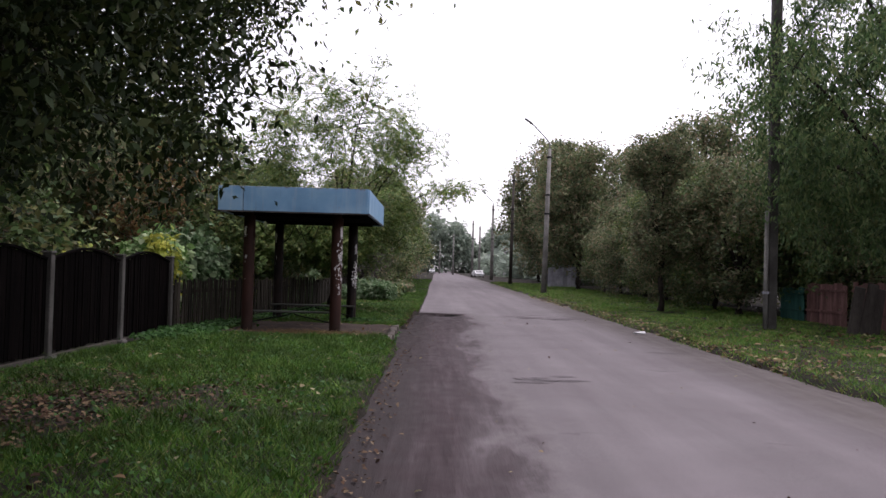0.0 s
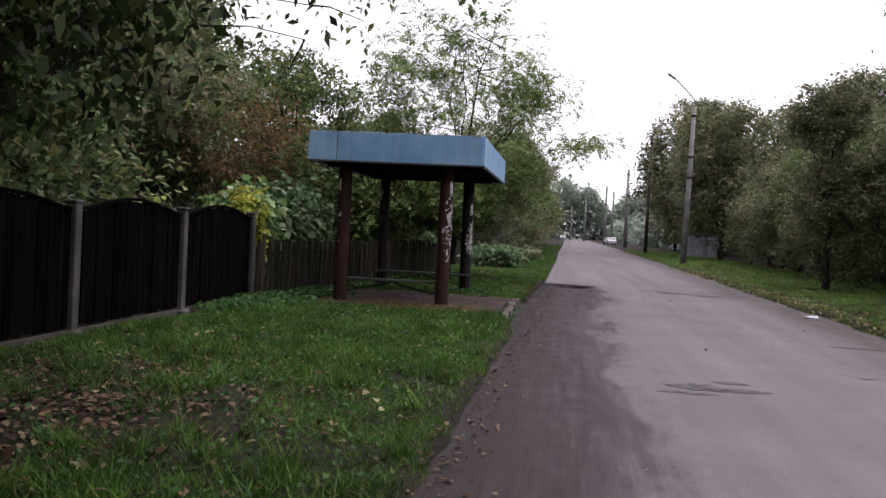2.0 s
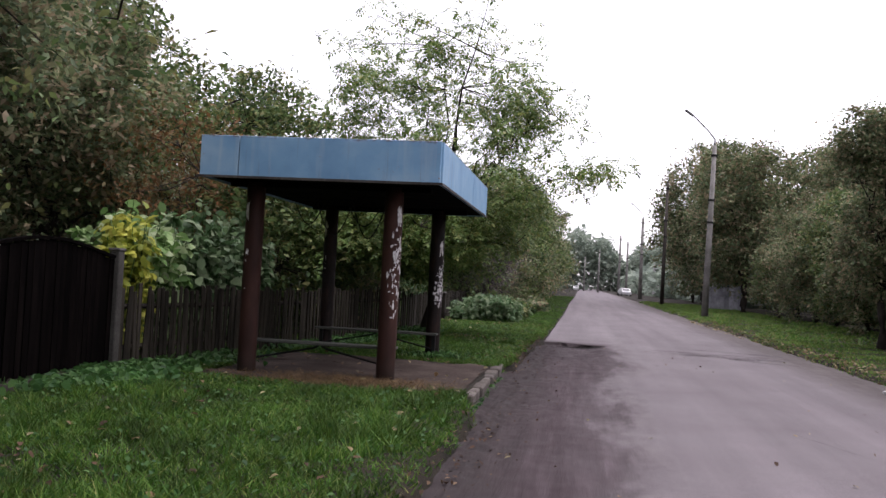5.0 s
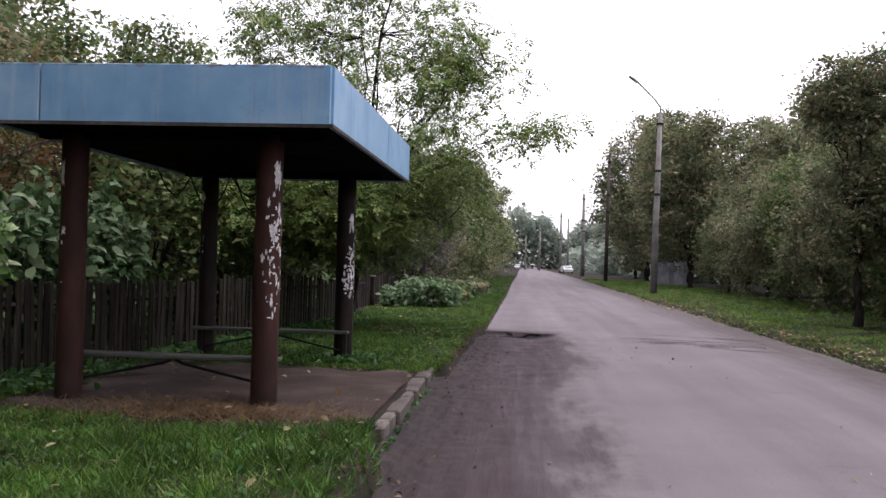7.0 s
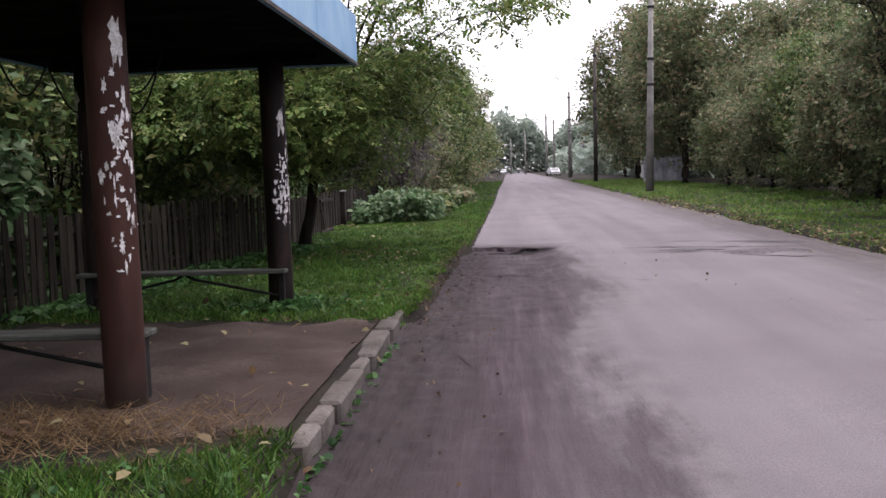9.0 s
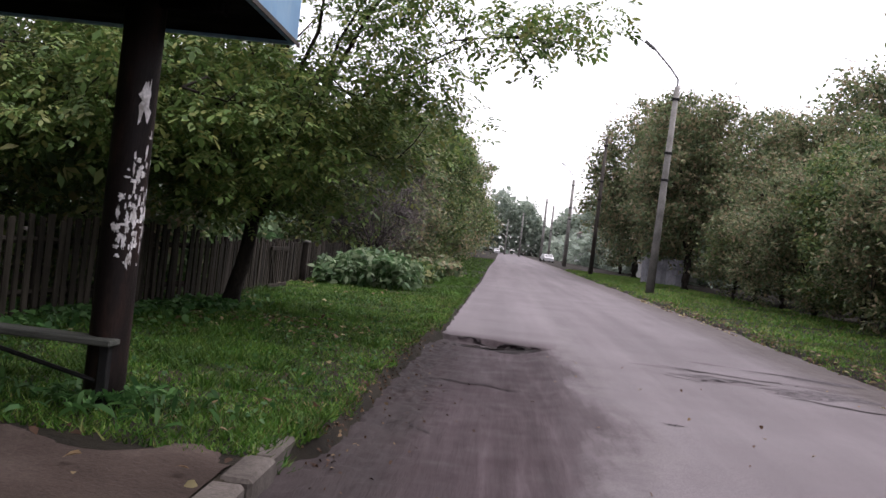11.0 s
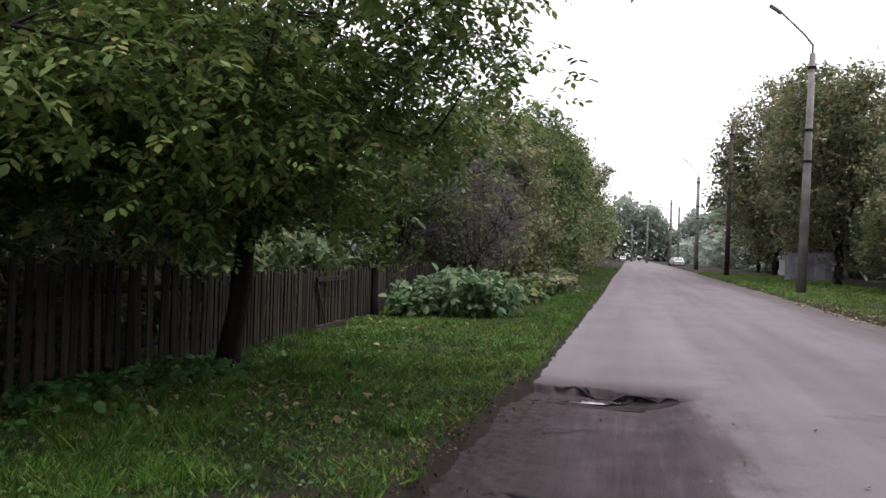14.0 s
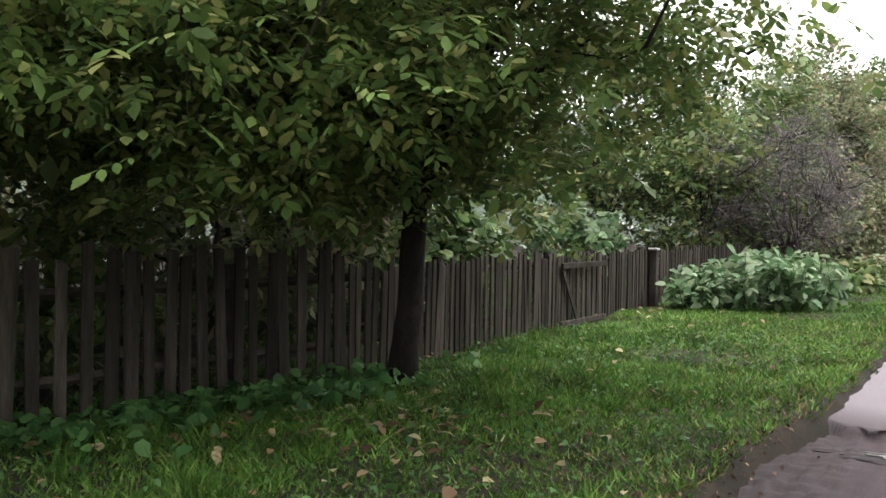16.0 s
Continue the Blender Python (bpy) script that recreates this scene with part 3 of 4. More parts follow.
for i, (x, y, a, b) in enumerate(((2.1, 4.2, 0.32, 0.18), (2.6, 4.1, 0.22, 0.12), (1.95, 3.75, 0.25, 0.09), (2.5, 4.6, 0.18, 0.1), (4.9, 20.9, 0.7, 0.3), (3.7, 21.4, 0.5, 0.14), (5.5, 22.6, 0.5, 0.25), (5.2, 9.2, 0.4, 0.1))):
    patch("worn_patch", x, y, a, b, lambda px, py: road_z(px, py) + 0.005, M_SCUFF, "dark scuffed patch worn into the asphalt", "worn asphalt", i * 5.3, 60)

# kerb of short concrete blocks in front of the shelter
kerb = thing("kerb", 0, 0, 0, "broken row of grey concrete kerb blocks", "kerb", kind="structure")
ky = 10.25
k_rng = random.Random(4)
while ky < 14.3:
    ln = k_rng.uniform(0.36, 0.62)
    dx, dz = k_rng.uniform(-0.02, 0.02), k_rng.uniform(-0.012, 0.012)
    part("kerb_block", boxm(-0.5 + dx, -0.32 + dx, ky, ky + ln - 0.02, -0.15, 0.088 + dz, bevel=0.02), M_KERB, kerb)
    ky += ln

# ---- bus shelter ----
RX0, RX1, RY0, RY1, RZ0, RZ1 = -4.07, -0.9, 10.38, 15.85, 2.66, 3.2
PX0, PX1, PY0, PY1 = -3.52, -1.6, 11.0, 14.85


def bus_shelter():
    s = thing("bus_shelter", -2.54, 12.9, 0.1, "open bus shelter with faded blue fascia on four brown posts", "bus shelter")
    ox, oy, oz = 2.54, -12.9, -0.1

    def b(x0, x1, y0, y1, z0, z1, bev=0.0):
        return boxm(x0 + ox, x1 + ox, y0 + oy, y1 + oy, z0 + oz, z1 + oz, bevel=bev)
    roof = part("roof", b(RX0 + 0.03, RX1 - 0.03, RY0 + 0.03, RY1 - 0.03, RZ0 + 0.02, RZ1 - 0.05), M_SOFFIT, s, "underside coloured black for the shade beneath the roof")
    t = 0.025
    jx = RX0 + 0.52
    for x0, x1 in ((RX0, jx - 0.008), (jx + 0.008, RX1)):
        part("fascia_panel", b(x0, x1, RY0 - t, RY0 + t, RZ0, RZ1, 0.006), M_FASCIA, s, "faded blue painted fascia sheet")
        part("fascia_panel", b(x0, x1, RY1 - t, RY1 + t, RZ0, RZ1, 0.006), M_FASCIA, s, "faded blue painted fascia sheet")
    jy = RY0 + 3.3
    for y0, y1 in ((RY0 + t + 0.004, jy - 0.008), (jy + 0.008, RY1 - t - 0.004)):
        part("fascia_panel", b(RX1 - t, RX1 + t, y0, y1, RZ0, RZ1, 0.006), M_FASCIA, s, "faded blue painted fascia sheet")
        part("fascia_panel", b(RX0 - t, RX0 + t, y0, y1, RZ0, RZ1, 0.006), M_FASCIA, s, "faded blue painted fascia sheet")
    # rusted lower edge
    part("edge_trim", b(RX0 - 0.03, RX1 + 0.03, RY0 - 0.035, RY0 - t - 0.002, RZ0 - 0.012, RZ0 + 0.02), M_OLDPOLE, s, "dark rusted edge strip")
    part("edge_trim", b(RX1 + t + 0.002, RX1 + 0.035, RY0 - 0.03, RY1 + 0.03, RZ0 - 0.012, RZ0 + 0.02), M_OLDPOLE, s, "dark rusted edge strip")
    for py in (PY0, PY1):
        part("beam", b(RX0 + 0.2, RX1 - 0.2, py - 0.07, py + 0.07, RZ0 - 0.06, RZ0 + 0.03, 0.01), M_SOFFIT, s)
    rng = random.Random(8)
    for px, py, r in ((PX0, PY0, 0.125), (PX1, PY0, 0.125), (PX0, PY1, 0.115), (PX1, PY1, 0.125)):
        bm = bmesh.new()
        tube(bm, [(px + ox, py + oy, z) for z in (-0.25, 0.25, 1.2, 2.0, RZ0 - 0.1)], [r * 1.03, r, r, r, r], 24)
        post = part("post", bm, M_POSTDARK if py == PY1 else M_POST, s, "brown pipe post darkened for shade under the roof" if py == PY1 else "brown painted steel pipe post", smooth=True)
        # torn paper and flaking white scraps, bent round the pipe
        count = {(PX1, PY0): 75, (PX1, PY1): 80, (PX0, PY0): 5}.get((px, py), 4)
        for k in range(count):
            a0 = rng.gauss(-0.7, 0.42)
            if px == PX0:
                a0 = rng.uniform(-2.2, -1.7)
            z0 = rng.triangular(0.75, 2.0, 1.5) if k else 2.06
            hgt = rng.choice((0.012, 0.02, 0.03, 0.045, 0.07)) if k else 0.2
            da = rng.uniform(0.05, 0.24) if k else 0.5
            if py == PY1 and px == PX1:
                z0 -= 0.25 if z0 > 1.2 else 0
            bm = bmesh.new()
            grid = []
            m_, n_ = 6, 7
            for i in range(m_ + 1):
                row = []
                for j in range(n_ + 1):
                    edge_i = i in (0, m_)
                    edge_j = j in (0, n_)
                    a = a0 + da * (j / n_ - 0.5) + (rng.uniform(-0.35, 0.35) * da if edge_j else 0)
                    zz = z0 + hgt * i / m_ + (rng.uniform(-0.3, 0.3) * hgt if edge_i else 0)
                    row.append(bm.verts.new((px + ox + math.cos(a) * (r + 0.004), py + oy + math.sin(a) * (r + 0.004), zz)))
                grid.append(row)
            for i in range(m_):
                for j in range(n_):
                    bm.faces.new((grid[i][j], grid[i][j + 1], grid[i + 1][j + 1], grid[i + 1][j]))
            part("paper_scrap", bm, M_PAPER, post, "torn weathered white paper")
    return s


bus_shelter()


def shelter_bench(y, label, lift):
    s = thing("bench", (PX0 + PX1) / 2, y, 0.1, label, "bench", "benches of the shelter")
    w = (PX1 - PX0) / 2 + 0.04
    bm = boxm(-w - 0.1, w + 0.06, -0.11, 0.11, 0.40 + lift, 0.44 + lift, bevel=0.008)
    part("seat_plank", bm, M_BENCH, s, "weathered grey-green plank")
    for sx in (-1, 1):
        bm = bmesh.new()
        tube(bm, [(0.02 * sx, 0, 0.39 + lift), (0.1 * sx, 0, 0.35 + lift), (w * sx * 0.95, 0, 0.17 + lift)], [0.016] * 3, 6)
        part("strut", bm, M_BLACK, s)
        part("leg", boxm(sx * w - 0.03, sx * w + 0.03, -0.04, 0.04, -0.15, 0.40 + lift, bevel=0.005), M_BLACK, s)
    return s


shelter_bench(PY0 + 0.18, "narrow weathered plank bench between front shelter posts", 0.0)
shelter_bench(PY1 - 0.12, "narrow weathered plank bench between rear shelter posts", 0.0)

# loose cable loops under the roof
cab = thing("hanging_cable", -3.3, 13.0, 2.5, "dark cable hanging in loops under the roof", "cable")
for i, (x0, x1, yy, d) in enumerate(((-0.6, -0.1, 0.9, 0.35), (-0.3, 0.3, 1.2, 0.5), (0.2, 0.75, 1.4, 0.32), (0.4, 0.95, 0.9, 0.55))):
    bm = bmesh.new()
    tube(bm, [(x0 + (x1 - x0) * k / 12, yy, 0.13 - d * math.sin(math.pi * k / 12)) for k in range(13)], [0.01] * 13, 5)
    part("loop", bm, M_BLACK, cab, smooth=True)

# ---- dark board fence with concrete posts ----
FX = -4.95


def dark_post(y):
    s = thing("concrete_fence_post", FX, y, 0.1, "slim grey concrete fence post between dark panels", "fence post", "concrete fence posts")
    bm = boxm(-0.07, 0.07, -0.07, 0.07, -0.3, 1.52, bevel=0.012)
    part("shaft", bm, M_FPOST, s)
    part("cap", boxm(-0.085, 0.085, -0.085, 0.085, 1.52, 1.56, bevel=0.012), M_FPOST, s)
    part("footing", boxm(-0.1, 0.14, -0.12, 0.12, -0.3, 0.07, bevel=0.03), M_FPOST, s)


def dark_panel(y0, y1, rng):
    s = thing("fence_panel", FX, (y0 + y1) / 2, 0.1, "dark stained board fence panel with arched top", "fence panel", "dark fence panels")
    half = (y1 - y0) / 2 - 0.085
    n = int(2 * half / 0.105)
    for i in range(n):
        c = -half + (i + 0.5) * 2 * half / n
        w = half / n * rng.uniform(0.86, 0.97)
        top = 1.42 + 0.17 * math.cos(math.pi * c / (2 * half)) ** 1.2 + rng.uniform(-0.01, 0.01)
        d = rng.uniform(-0.008, 0.008)
        part("board", boxm(-0.012 + d, 0.012 + d, c - w, c + w, 0.1 + rng.uniform(-0.015, 0.015), top), M_DARKWOOD, s)
    bm = bmesh.new()
    k = 14
    prev = None
    for i in range(k + 1):
        c = -half + 2 * half * i / k
        z = 1.43 + 0.17 * math.cos(math.pi * c / (2 * half) * 0.999) ** 1.2
        cur = [bm.verts.new(q) for q in ((-0.035, c, z), (0.035, c, z), (0.035, c, z + 0.035), (-0.035, c, z + 0.035))]
        if prev:
            for a in range(4):
                bm.faces.new((prev[a], prev[(a + 1) % 4], cur[(a + 1) % 4], cur[a]))
        prev = cur
    part("top_rail", bm, M_DARKWOOD, s)
    part("rail", boxm(-0.06, -0.022, -half, half, 0.35, 0.42), M_DARKWOOD, s)
    part("rail", boxm(-0.06, -0.022, -half, half, 1.1, 1.17), M_DARKWOOD, s)
    part("base_board", boxm(-0.03, 0.03, -half, half, -0.2, 0.07, bevel=0.008), M_OLDPOLE, s, "dark earth-stained base board")


f_rng = random.Random(21)
py_list = [10.0 - 2.98 * i for i in range(9)]
for y in py_list:
    dark_post(y)
for a, b_ in zip(py_list, py_list[1:]):
    dark_panel(b_, a, f_rng)

# ---- weathered picket fence ----
LINE = ((-4.95, 10.15), (-4.3, 14.0), (-3.72, 19.4), (-3.45, 22.5), (-3.6, 26.5), (-3.85, 31.0), (-4.2, 46.0))


def fence_point(y):
    for (xa, ya), (xb, yb) in zip(LINE, LINE[1:]):
        if y <= yb:
            t = (y - ya) / (yb - ya)
            return xa + (xb - xa) * t, math.atan2(xa - xb, yb - ya)
    return LINE[-1][0], 0.0


picket = thing("picket_fence", 0, 0, 0, "old weathered grey picket fence with uneven boards", "fence", kind="structure")
base_shapes = []
for i in range(6):
    r_ = random.Random(i)
    w, h = (0.040, 0.98) if i % 2 else (0.036, 0.95)
    bm = boxm(-0.011, 0.011, -w, w, 0, h, bevel=0.003)
    bm.verts.ensure_lookup_table()
    for v in bm.verts:
        if v.co.z > 0.5 * h:
            v.co.z += v.co.y * r_.uniform(-0.5, 0.5)
            v.co.y += r_.uniform(-0.008, 0.008)
    me = bpy.data.meshes.new("picket")
    bm.to_mesh(me)
    bm.free()
    me.materials.append(M_PICKET)
    base_shapes.append(me)
far = bmesh.new()
y = 10.2
p_rng = random.Random(5)
while y < 45:
    x, ang = fence_point(y)
    wide = 15.5 < y < 21.6
    gate = 26.35 < y < 27.8
    sc = 1.22 if wide else 0.92
    zt = 1.12 * p_rng.uniform(0.96, 1.05) if y < 22 else 0.98 * p_rng.uniform(0.95, 1.05)
    if gate:
        zt = 0.88 * p_rng.uniform(0.96, 1.04)
    m4 = Matrix.Translation((x + p_rng.uniform(-0.012, 0.012), y, 0.06 + (0.1 if gate else 0))) @ Matrix.Rotation(ang, 4, "Z") @ Matrix.Rotation(radians(p_rng.gauss(0, 1.6)), 4, "X") @ Matrix.Diagonal((1, sc * p_rng.uniform(0.85, 1.15), zt, 1))
    if y < 33.5:
        ob = new("picket", base_shapes[p_rng.randrange(6)])
        ob.parent = picket
        ob.matrix_local = m4
    else:
        for_bm = base_shapes[p_rng.randrange(6)]
        n0 = len(far.verts)
        far.from_mesh(for_bm)
        far.verts.ensure_lookup_table()
        for v in far.verts[n0:]:
            v.co = m4 @ v.co
    y += (0.15 if wide else 0.094) * p_rng.uniform(0.92, 1.12) + (0.02 if p_rng.random() < 0.12 else 0)
tagged(part("picket", far, M_PICKET, picket), kind="stuff")
for za in (0.32, 0.85):
    for (xa, ya), (xb, yb) in zip(LINE, LINE[1:]):
        bm = bmesh.new()
        tube(bm, [(xa - 0.045, ya, za + 0.06), (xb - 0.045, yb, za + 0.06)], [0.035, 0.035], 4)
        part("rail", bm, M_PICKET, picket)
for yy in (10.6, 13.2, 15.9, 18.4, 20.9, 23.6, 26.3, 27.85, 30.2, 33.5, 37, 40.5, 44):
    x, ang = fence_point(yy)
    bm = bmesh.new()
    tube(bm, [(x - 0.12, yy, -0.3), (x - 0.12, yy, 1.05)], [0.06, 0.05], 8)
    part("stake", bm, M_BARK, picket)
# the low wicket and the dark post with a pale cap beside it
wk = thing("wicket_gate", -3.62 + 0.05, 27.07, 0.1, "low grey picket wicket gate with two rails", "gate")
part("rail", boxm(0.01, 0.05, -0.7, 0.7, 0.74, 0.81, bevel=0.005), M_PICKET, wk)
part("rail", boxm(0.01, 0.05, -0.72, 0.72, 0.02, 0.09, bevel=0.005), M_PICKET, wk)
bm = boxm(0.012, 0.03, -0.035, 0.035, -0.4, 0.4)
bmesh.ops.rotate(bm, verts=bm.verts, matrix=Matrix.Rotation(radians(35), 3, "X"), cent=(0, 0, 0))
bmesh.ops.translate(bm, verts=bm.verts, vec=(0, -0.42, 0.4))
part("brace", bm, M_PICKET, wk)
gp = thing("gate_post", -3.72, 30.3, 0.0, "dark wooden gate post with a pale cap", "gate post")
part("shaft", boxm(-0.06, 0.06, -0.06, 0.06, -0.2, 1.0, bevel=0.01), M_BARK, gp)
part("cap", boxm(-0.08, 0.08, -0.08, 0.08, 1.0, 1.04, bevel=0.012), M_CONC, gp, "pale cap")

# ---- street poles ----
def street_pole(x, y, h, r, material, label, arm=True, lean=(0, 0), bands=True, square=False):
    s = thing("street_pole", x, y, 0.05, label, "street pole", "poles along the road")
    bm = bmesh.new()
    tube(bm, [(0, 0, -0.3), (lean[0] / 2, lean[1] / 2, h / 2), (lean[0], lean[1], h)], [r * 1.35, r * 1.1, r * 0.8], 4 if square else 10)
    part("shaft", bm, material, s, smooth=not square)
    if bands:
        for f in (0.55, 0.68, 0.94):
            bm = bmesh.new()
            tube(bm, [(lean[0] * f, lean[1] * f, h * f - 0.06), (lean[0] * f, lean[1] * f, h * f + 0.06)], [r * 1.25, r * 1.25], 10)
            part("band", bm, M_BLACK, s)
    if arm:
        tx, ty = lean
        bm = bmesh.new()
        tube(bm, [(tx, ty, h - 0.3), (tx, ty, h + 0.35), (tx - 0.35, ty, h + 0.8), (tx - 1.3, ty, h + 1.75)], [0.06, 0.05, 0.045, 0.045], 7)
        part("arm", bm, M_STEEL, s, smooth=True)
        lamp = boxm(-0.3, 0.3, -0.12, 0.12, -0.06, 0.06, bevel=0.03)
        bmesh.ops.rotate(lamp, verts=lamp.verts, matrix=Matrix.Rotation(radians(35), 3, "Y"), cent=(0, 0, 0))
        bmesh.ops.translate(lamp, verts=lamp.verts, vec=(tx - 1.5, ty, h + 1.85))
        part("lamp_head", lamp, M_STEEL, s)
    return s


street_pole(8.0, 53.2, 9.9, 0.15, M_CONC, "tall grey concrete street lamp pole with black bands", lean=(0.18, 0))
street_pole(8.6, 88, 11.8, 0.15, M_OLDPOLE, "dark slim wooden pole with clamps at the top", arm=False, lean=(0.1, 0))
street_pole(8.9, 125, 11.0, 0.2, M_CONC, "tall grey concrete street lamp pole with black bands")
street_pole(8.2, 178, 11.5, 0.2, M_CONC, "plain grey concrete street pole", arm=False)
street_pole(10.2, 190, 11.0, 0.2, M_CONC, "plain grey concrete street pole", arm=False)
street_pole(5.5, 240, 11, 0.2, M_CONC, "plain grey concrete street pole", arm=False)
street_pole(2.0, 270, 10, 0.2, M_CONC, "plain grey concrete street pole", arm=False)
np_ = thing("street_pole", 10.1, 16.8, 0.05, "grey concrete pole braced by a thinner pale post", "street pole", "poles along the road")
part("shaft", boxm(-0.13, 0.13, -0.13, 0.13, -0.3, 9.5, bevel=0.03), M_FPOST, np_)
bm = bmesh.new()
tube(bm, [(-0.2, -0.1, -0.3), (-0.2, -0.1, 3.4)], [0.07, 0.06], 8)
part("brace_post", bm, M_CONC, np_, "thin pale concrete post", smooth=True)
part("tie", boxm(-0.275, -0.125, -0.175, -0.025, 1.05, 1.12), M_PALEBOARD, np_)

# ---- trees and bushes ----
tree("walnut_tree", -3.0, 22.1, 0.1, 8.6, (0.2, -0.5, 4.9), (3.1, 3.5, 3.3), 560, 0, 0.28, 0.09, L_WALNUT, 11, "spreading walnut tree with broad yellowing green leaves by the fence", trunk_r=0.105, fork=1.9, limbs=24, base=0.95, lean=(0.45, -0.4), fronds=17, gaps=-0.18, reach=((2.3, -0.9, 2.3), (3.6, -1.4, 3.9), (-0.6, -3.0, 2.7)), lobes=(((-0.3, -2.4, 2.5), (2.1, 2.3, 0.95), 230), ((-1.7, -1.6, 2.1), (1.2, 2.6, 0.9), 90), ((0.3, -0.8, 1.95), (1.2, 1.4, 0.55), 130), ((-0.2, -0.9, 1.45), (0.35, 0.4, 0.3), 5), ((-1.0, 1.5, 3.0), (2.0, 2.0, 1.2), 70), ((2.0, -0.3, 2.8), (1.1, 1.4, 0.7), 50), ((3.8, -1.6, 4.1), (0.8, 1.3, 0.5), 20), ((2.4, -1.0, 5.4), (1.4, 1.6, 0.9), 30)))
tree("overhanging_tree", -6.6, -2.0, 0.1, 10, (2.6, -0.4, 5.2), (4.1, 3.0, 3.2), 900, 230, 0.3, 0.085, L_SHADE, 5, "leafy tree overhanging the board fence, leaves darkened for shade", trunk_r=0.2, fork=2.4, droop=0.9, six=False, limbs=36, base=1.7, gaps=-0.4, lobes=(((0.9, -0.6, 2.9), (2.0, 2.6, 1.2), 150),))
tree("overhanging_tree", -7.4, -8.5, 0.1, 9, (2.0, 0, 5.8), (4.9, 4.4, 3.6), 600, 120, 0.36, 0.12, L_SHADE, 6, "leafy tree overhanging the board fence, leaves darkened for shade", trunk_r=0.2, fork=2.2, droop=0.8, limbs=18, base=2.2, gaps=-0.6)
tree("twiggy_tree", -6.9, 4.6, 0.1, 9, (2.6, -0.6, 6.0), (3.6, 4.0, 3.0), 340, 50, 0.32, 0.12, L_GARDEN, 8, "thin twiggy tree with few leaves over the fence", trunk_r=0.16, fork=2.6, droop=0.8, limbs=44, base=2.0, bare=0.42, lobes=(((3.6, -4.0, 6.7), (2.7, 2.8, 1.0), 190),))
tree("overhanging_tree", -6.8, -5.4, 0.1, 9, (2.2, 0, 5.6), (4.0, 3.0, 2.8), 560, 150, 0.32, 0.1, L_SHADE, 7, "leafy tree overhanging the board fence, leaves darkened for shade", trunk_r=0.2, fork=2.4, droop=0.8, limbs=18, base=2.5, gaps=-0.6)
tree("willow_tree", 13.2, 13.6, 0.1, 11, (-0.4, 1.8, 6.2), (4.2, 5.0, 5.2), 900, 80, 0.32, 0.19, L_DARK, 9, "large dark green tree with drooping leafy branches", trunk_r=0.34, fork=2.4, droop=1.3, slim=0.32, limbs=24, base=1.7)

g_lab = "dense garden tree with dull green autumn leaves"
G = [tree("garden_tree", x, y, 0.1, 8, (0, 0, 4.4), (3.0, 3.0, 3.4), 310, 80, 0.29, 0.18, m, sd, g_lab, "garden trees", trunk_r=0.15, fork=2.0, droop=0.4, limbs=14, base=0.8)
     for x, y, m, sd in ((-11, 9.5, L_GARDEN, 31), (-11.0, 18, L_GREY, 32), (-9.2, 26.5, L_GARDEN, 33))]
g_rng = random.Random(3)
for x, y, k, sc in ((-11.5, 13, 1, 1.15), (-13, 5, 0, 1.2), (-12, 20, 2, 1.15), (-13, 30, 0, 1.15), (-10.5, -2, 2, 1.1), (-15, 10, 2, 1.3), (-15, 25, 1, 1.3), (-9, 41, 2, 1.0), (-12, -10, 0, 1.1), (-9.5, -16, 1, 1.1), (-8.5, 3.5, 2, 0.9)):
    copy_thing(G[k], pose(x, y, 0.1, 0, 0, g_rng.uniform(0, 360)) @ Matrix.Scale(sc, 4))

h_lab = "tall dense roadside thicket with grey-green leaves"
H = [tree("thicket", x, y, 0.1, 6, (0, 0, 3.0), (2.5, 2.5, 3.0), 370, 80, 0.27, 0.17, m, sd, h_lab, "thickets across the road", trunk_r=0.12, fork=1.2, droop=0.35, limbs=16, base=0.05, category="bush")
     for x, y, m, sd in ((12.3, 26.0, L_GREY, 41), (12.9, 31.0, L_GARDEN, 42), (12.8, 36.5, L_GREY, 43))]
for x, y, k, sc in ((13.4, 41.5, 1, 1.05), (13.4, 46.5, 2, 1.05), (13.8, 52, 0, 1.0), (15, 23, 1, 1.2), (16, 29, 0, 1.35), (16.2, 38, 2, 1.3), (17, 46, 1, 1.3), (14.2, 58, 0, 1.1), (15.5, 20.5, 2, 0.95), (17.5, 55, 2, 1.4), (19, 33, 1, 1.5), (18.5, 24, 0, 1.3)):
    copy_thing(H[k], pose(x, y, 0.1, 0, 0, g_rng.uniform(0, 360)) @ Matrix.Scale(sc, 4))
tree("round_tree", 9.5, 27.0, 0.1, 7.6, (0, 0, 5.7), (1.35, 1.5, 1.85), 170, 85, 0.2, 0.14, L_GREY, 51, "taller rounded tree rising over the thicket", trunk_r=0.11, fork=2.6, limbs=16, base=1.0, lobes=(((0.2, 0.2, 2.9), (1.5, 1.7, 1.6), 120),))
tree("yellowing_bush", 13.0, 57.5, 0.1, 5, (0, 0, 2.4), (1.8, 1.8, 2.3), 90, 44, 0.34, 0.16, L_GARDEN, 52, "yellow-green bush behind the lamp pole", trunk_r=0.08, fork=0.8, limbs=8, category="bush")
B = tree("tall_tree", 13.0, 70, 0.1, 13, (0, 0, 7.2), (4.2, 4.2, 6.0), 400, 74, 0.5, 0.32, L_GREY, 61, "tall dull green tree beside the road", "tall roadside trees", trunk_r=0.25, fork=3.0, limbs=14, base=0.8)
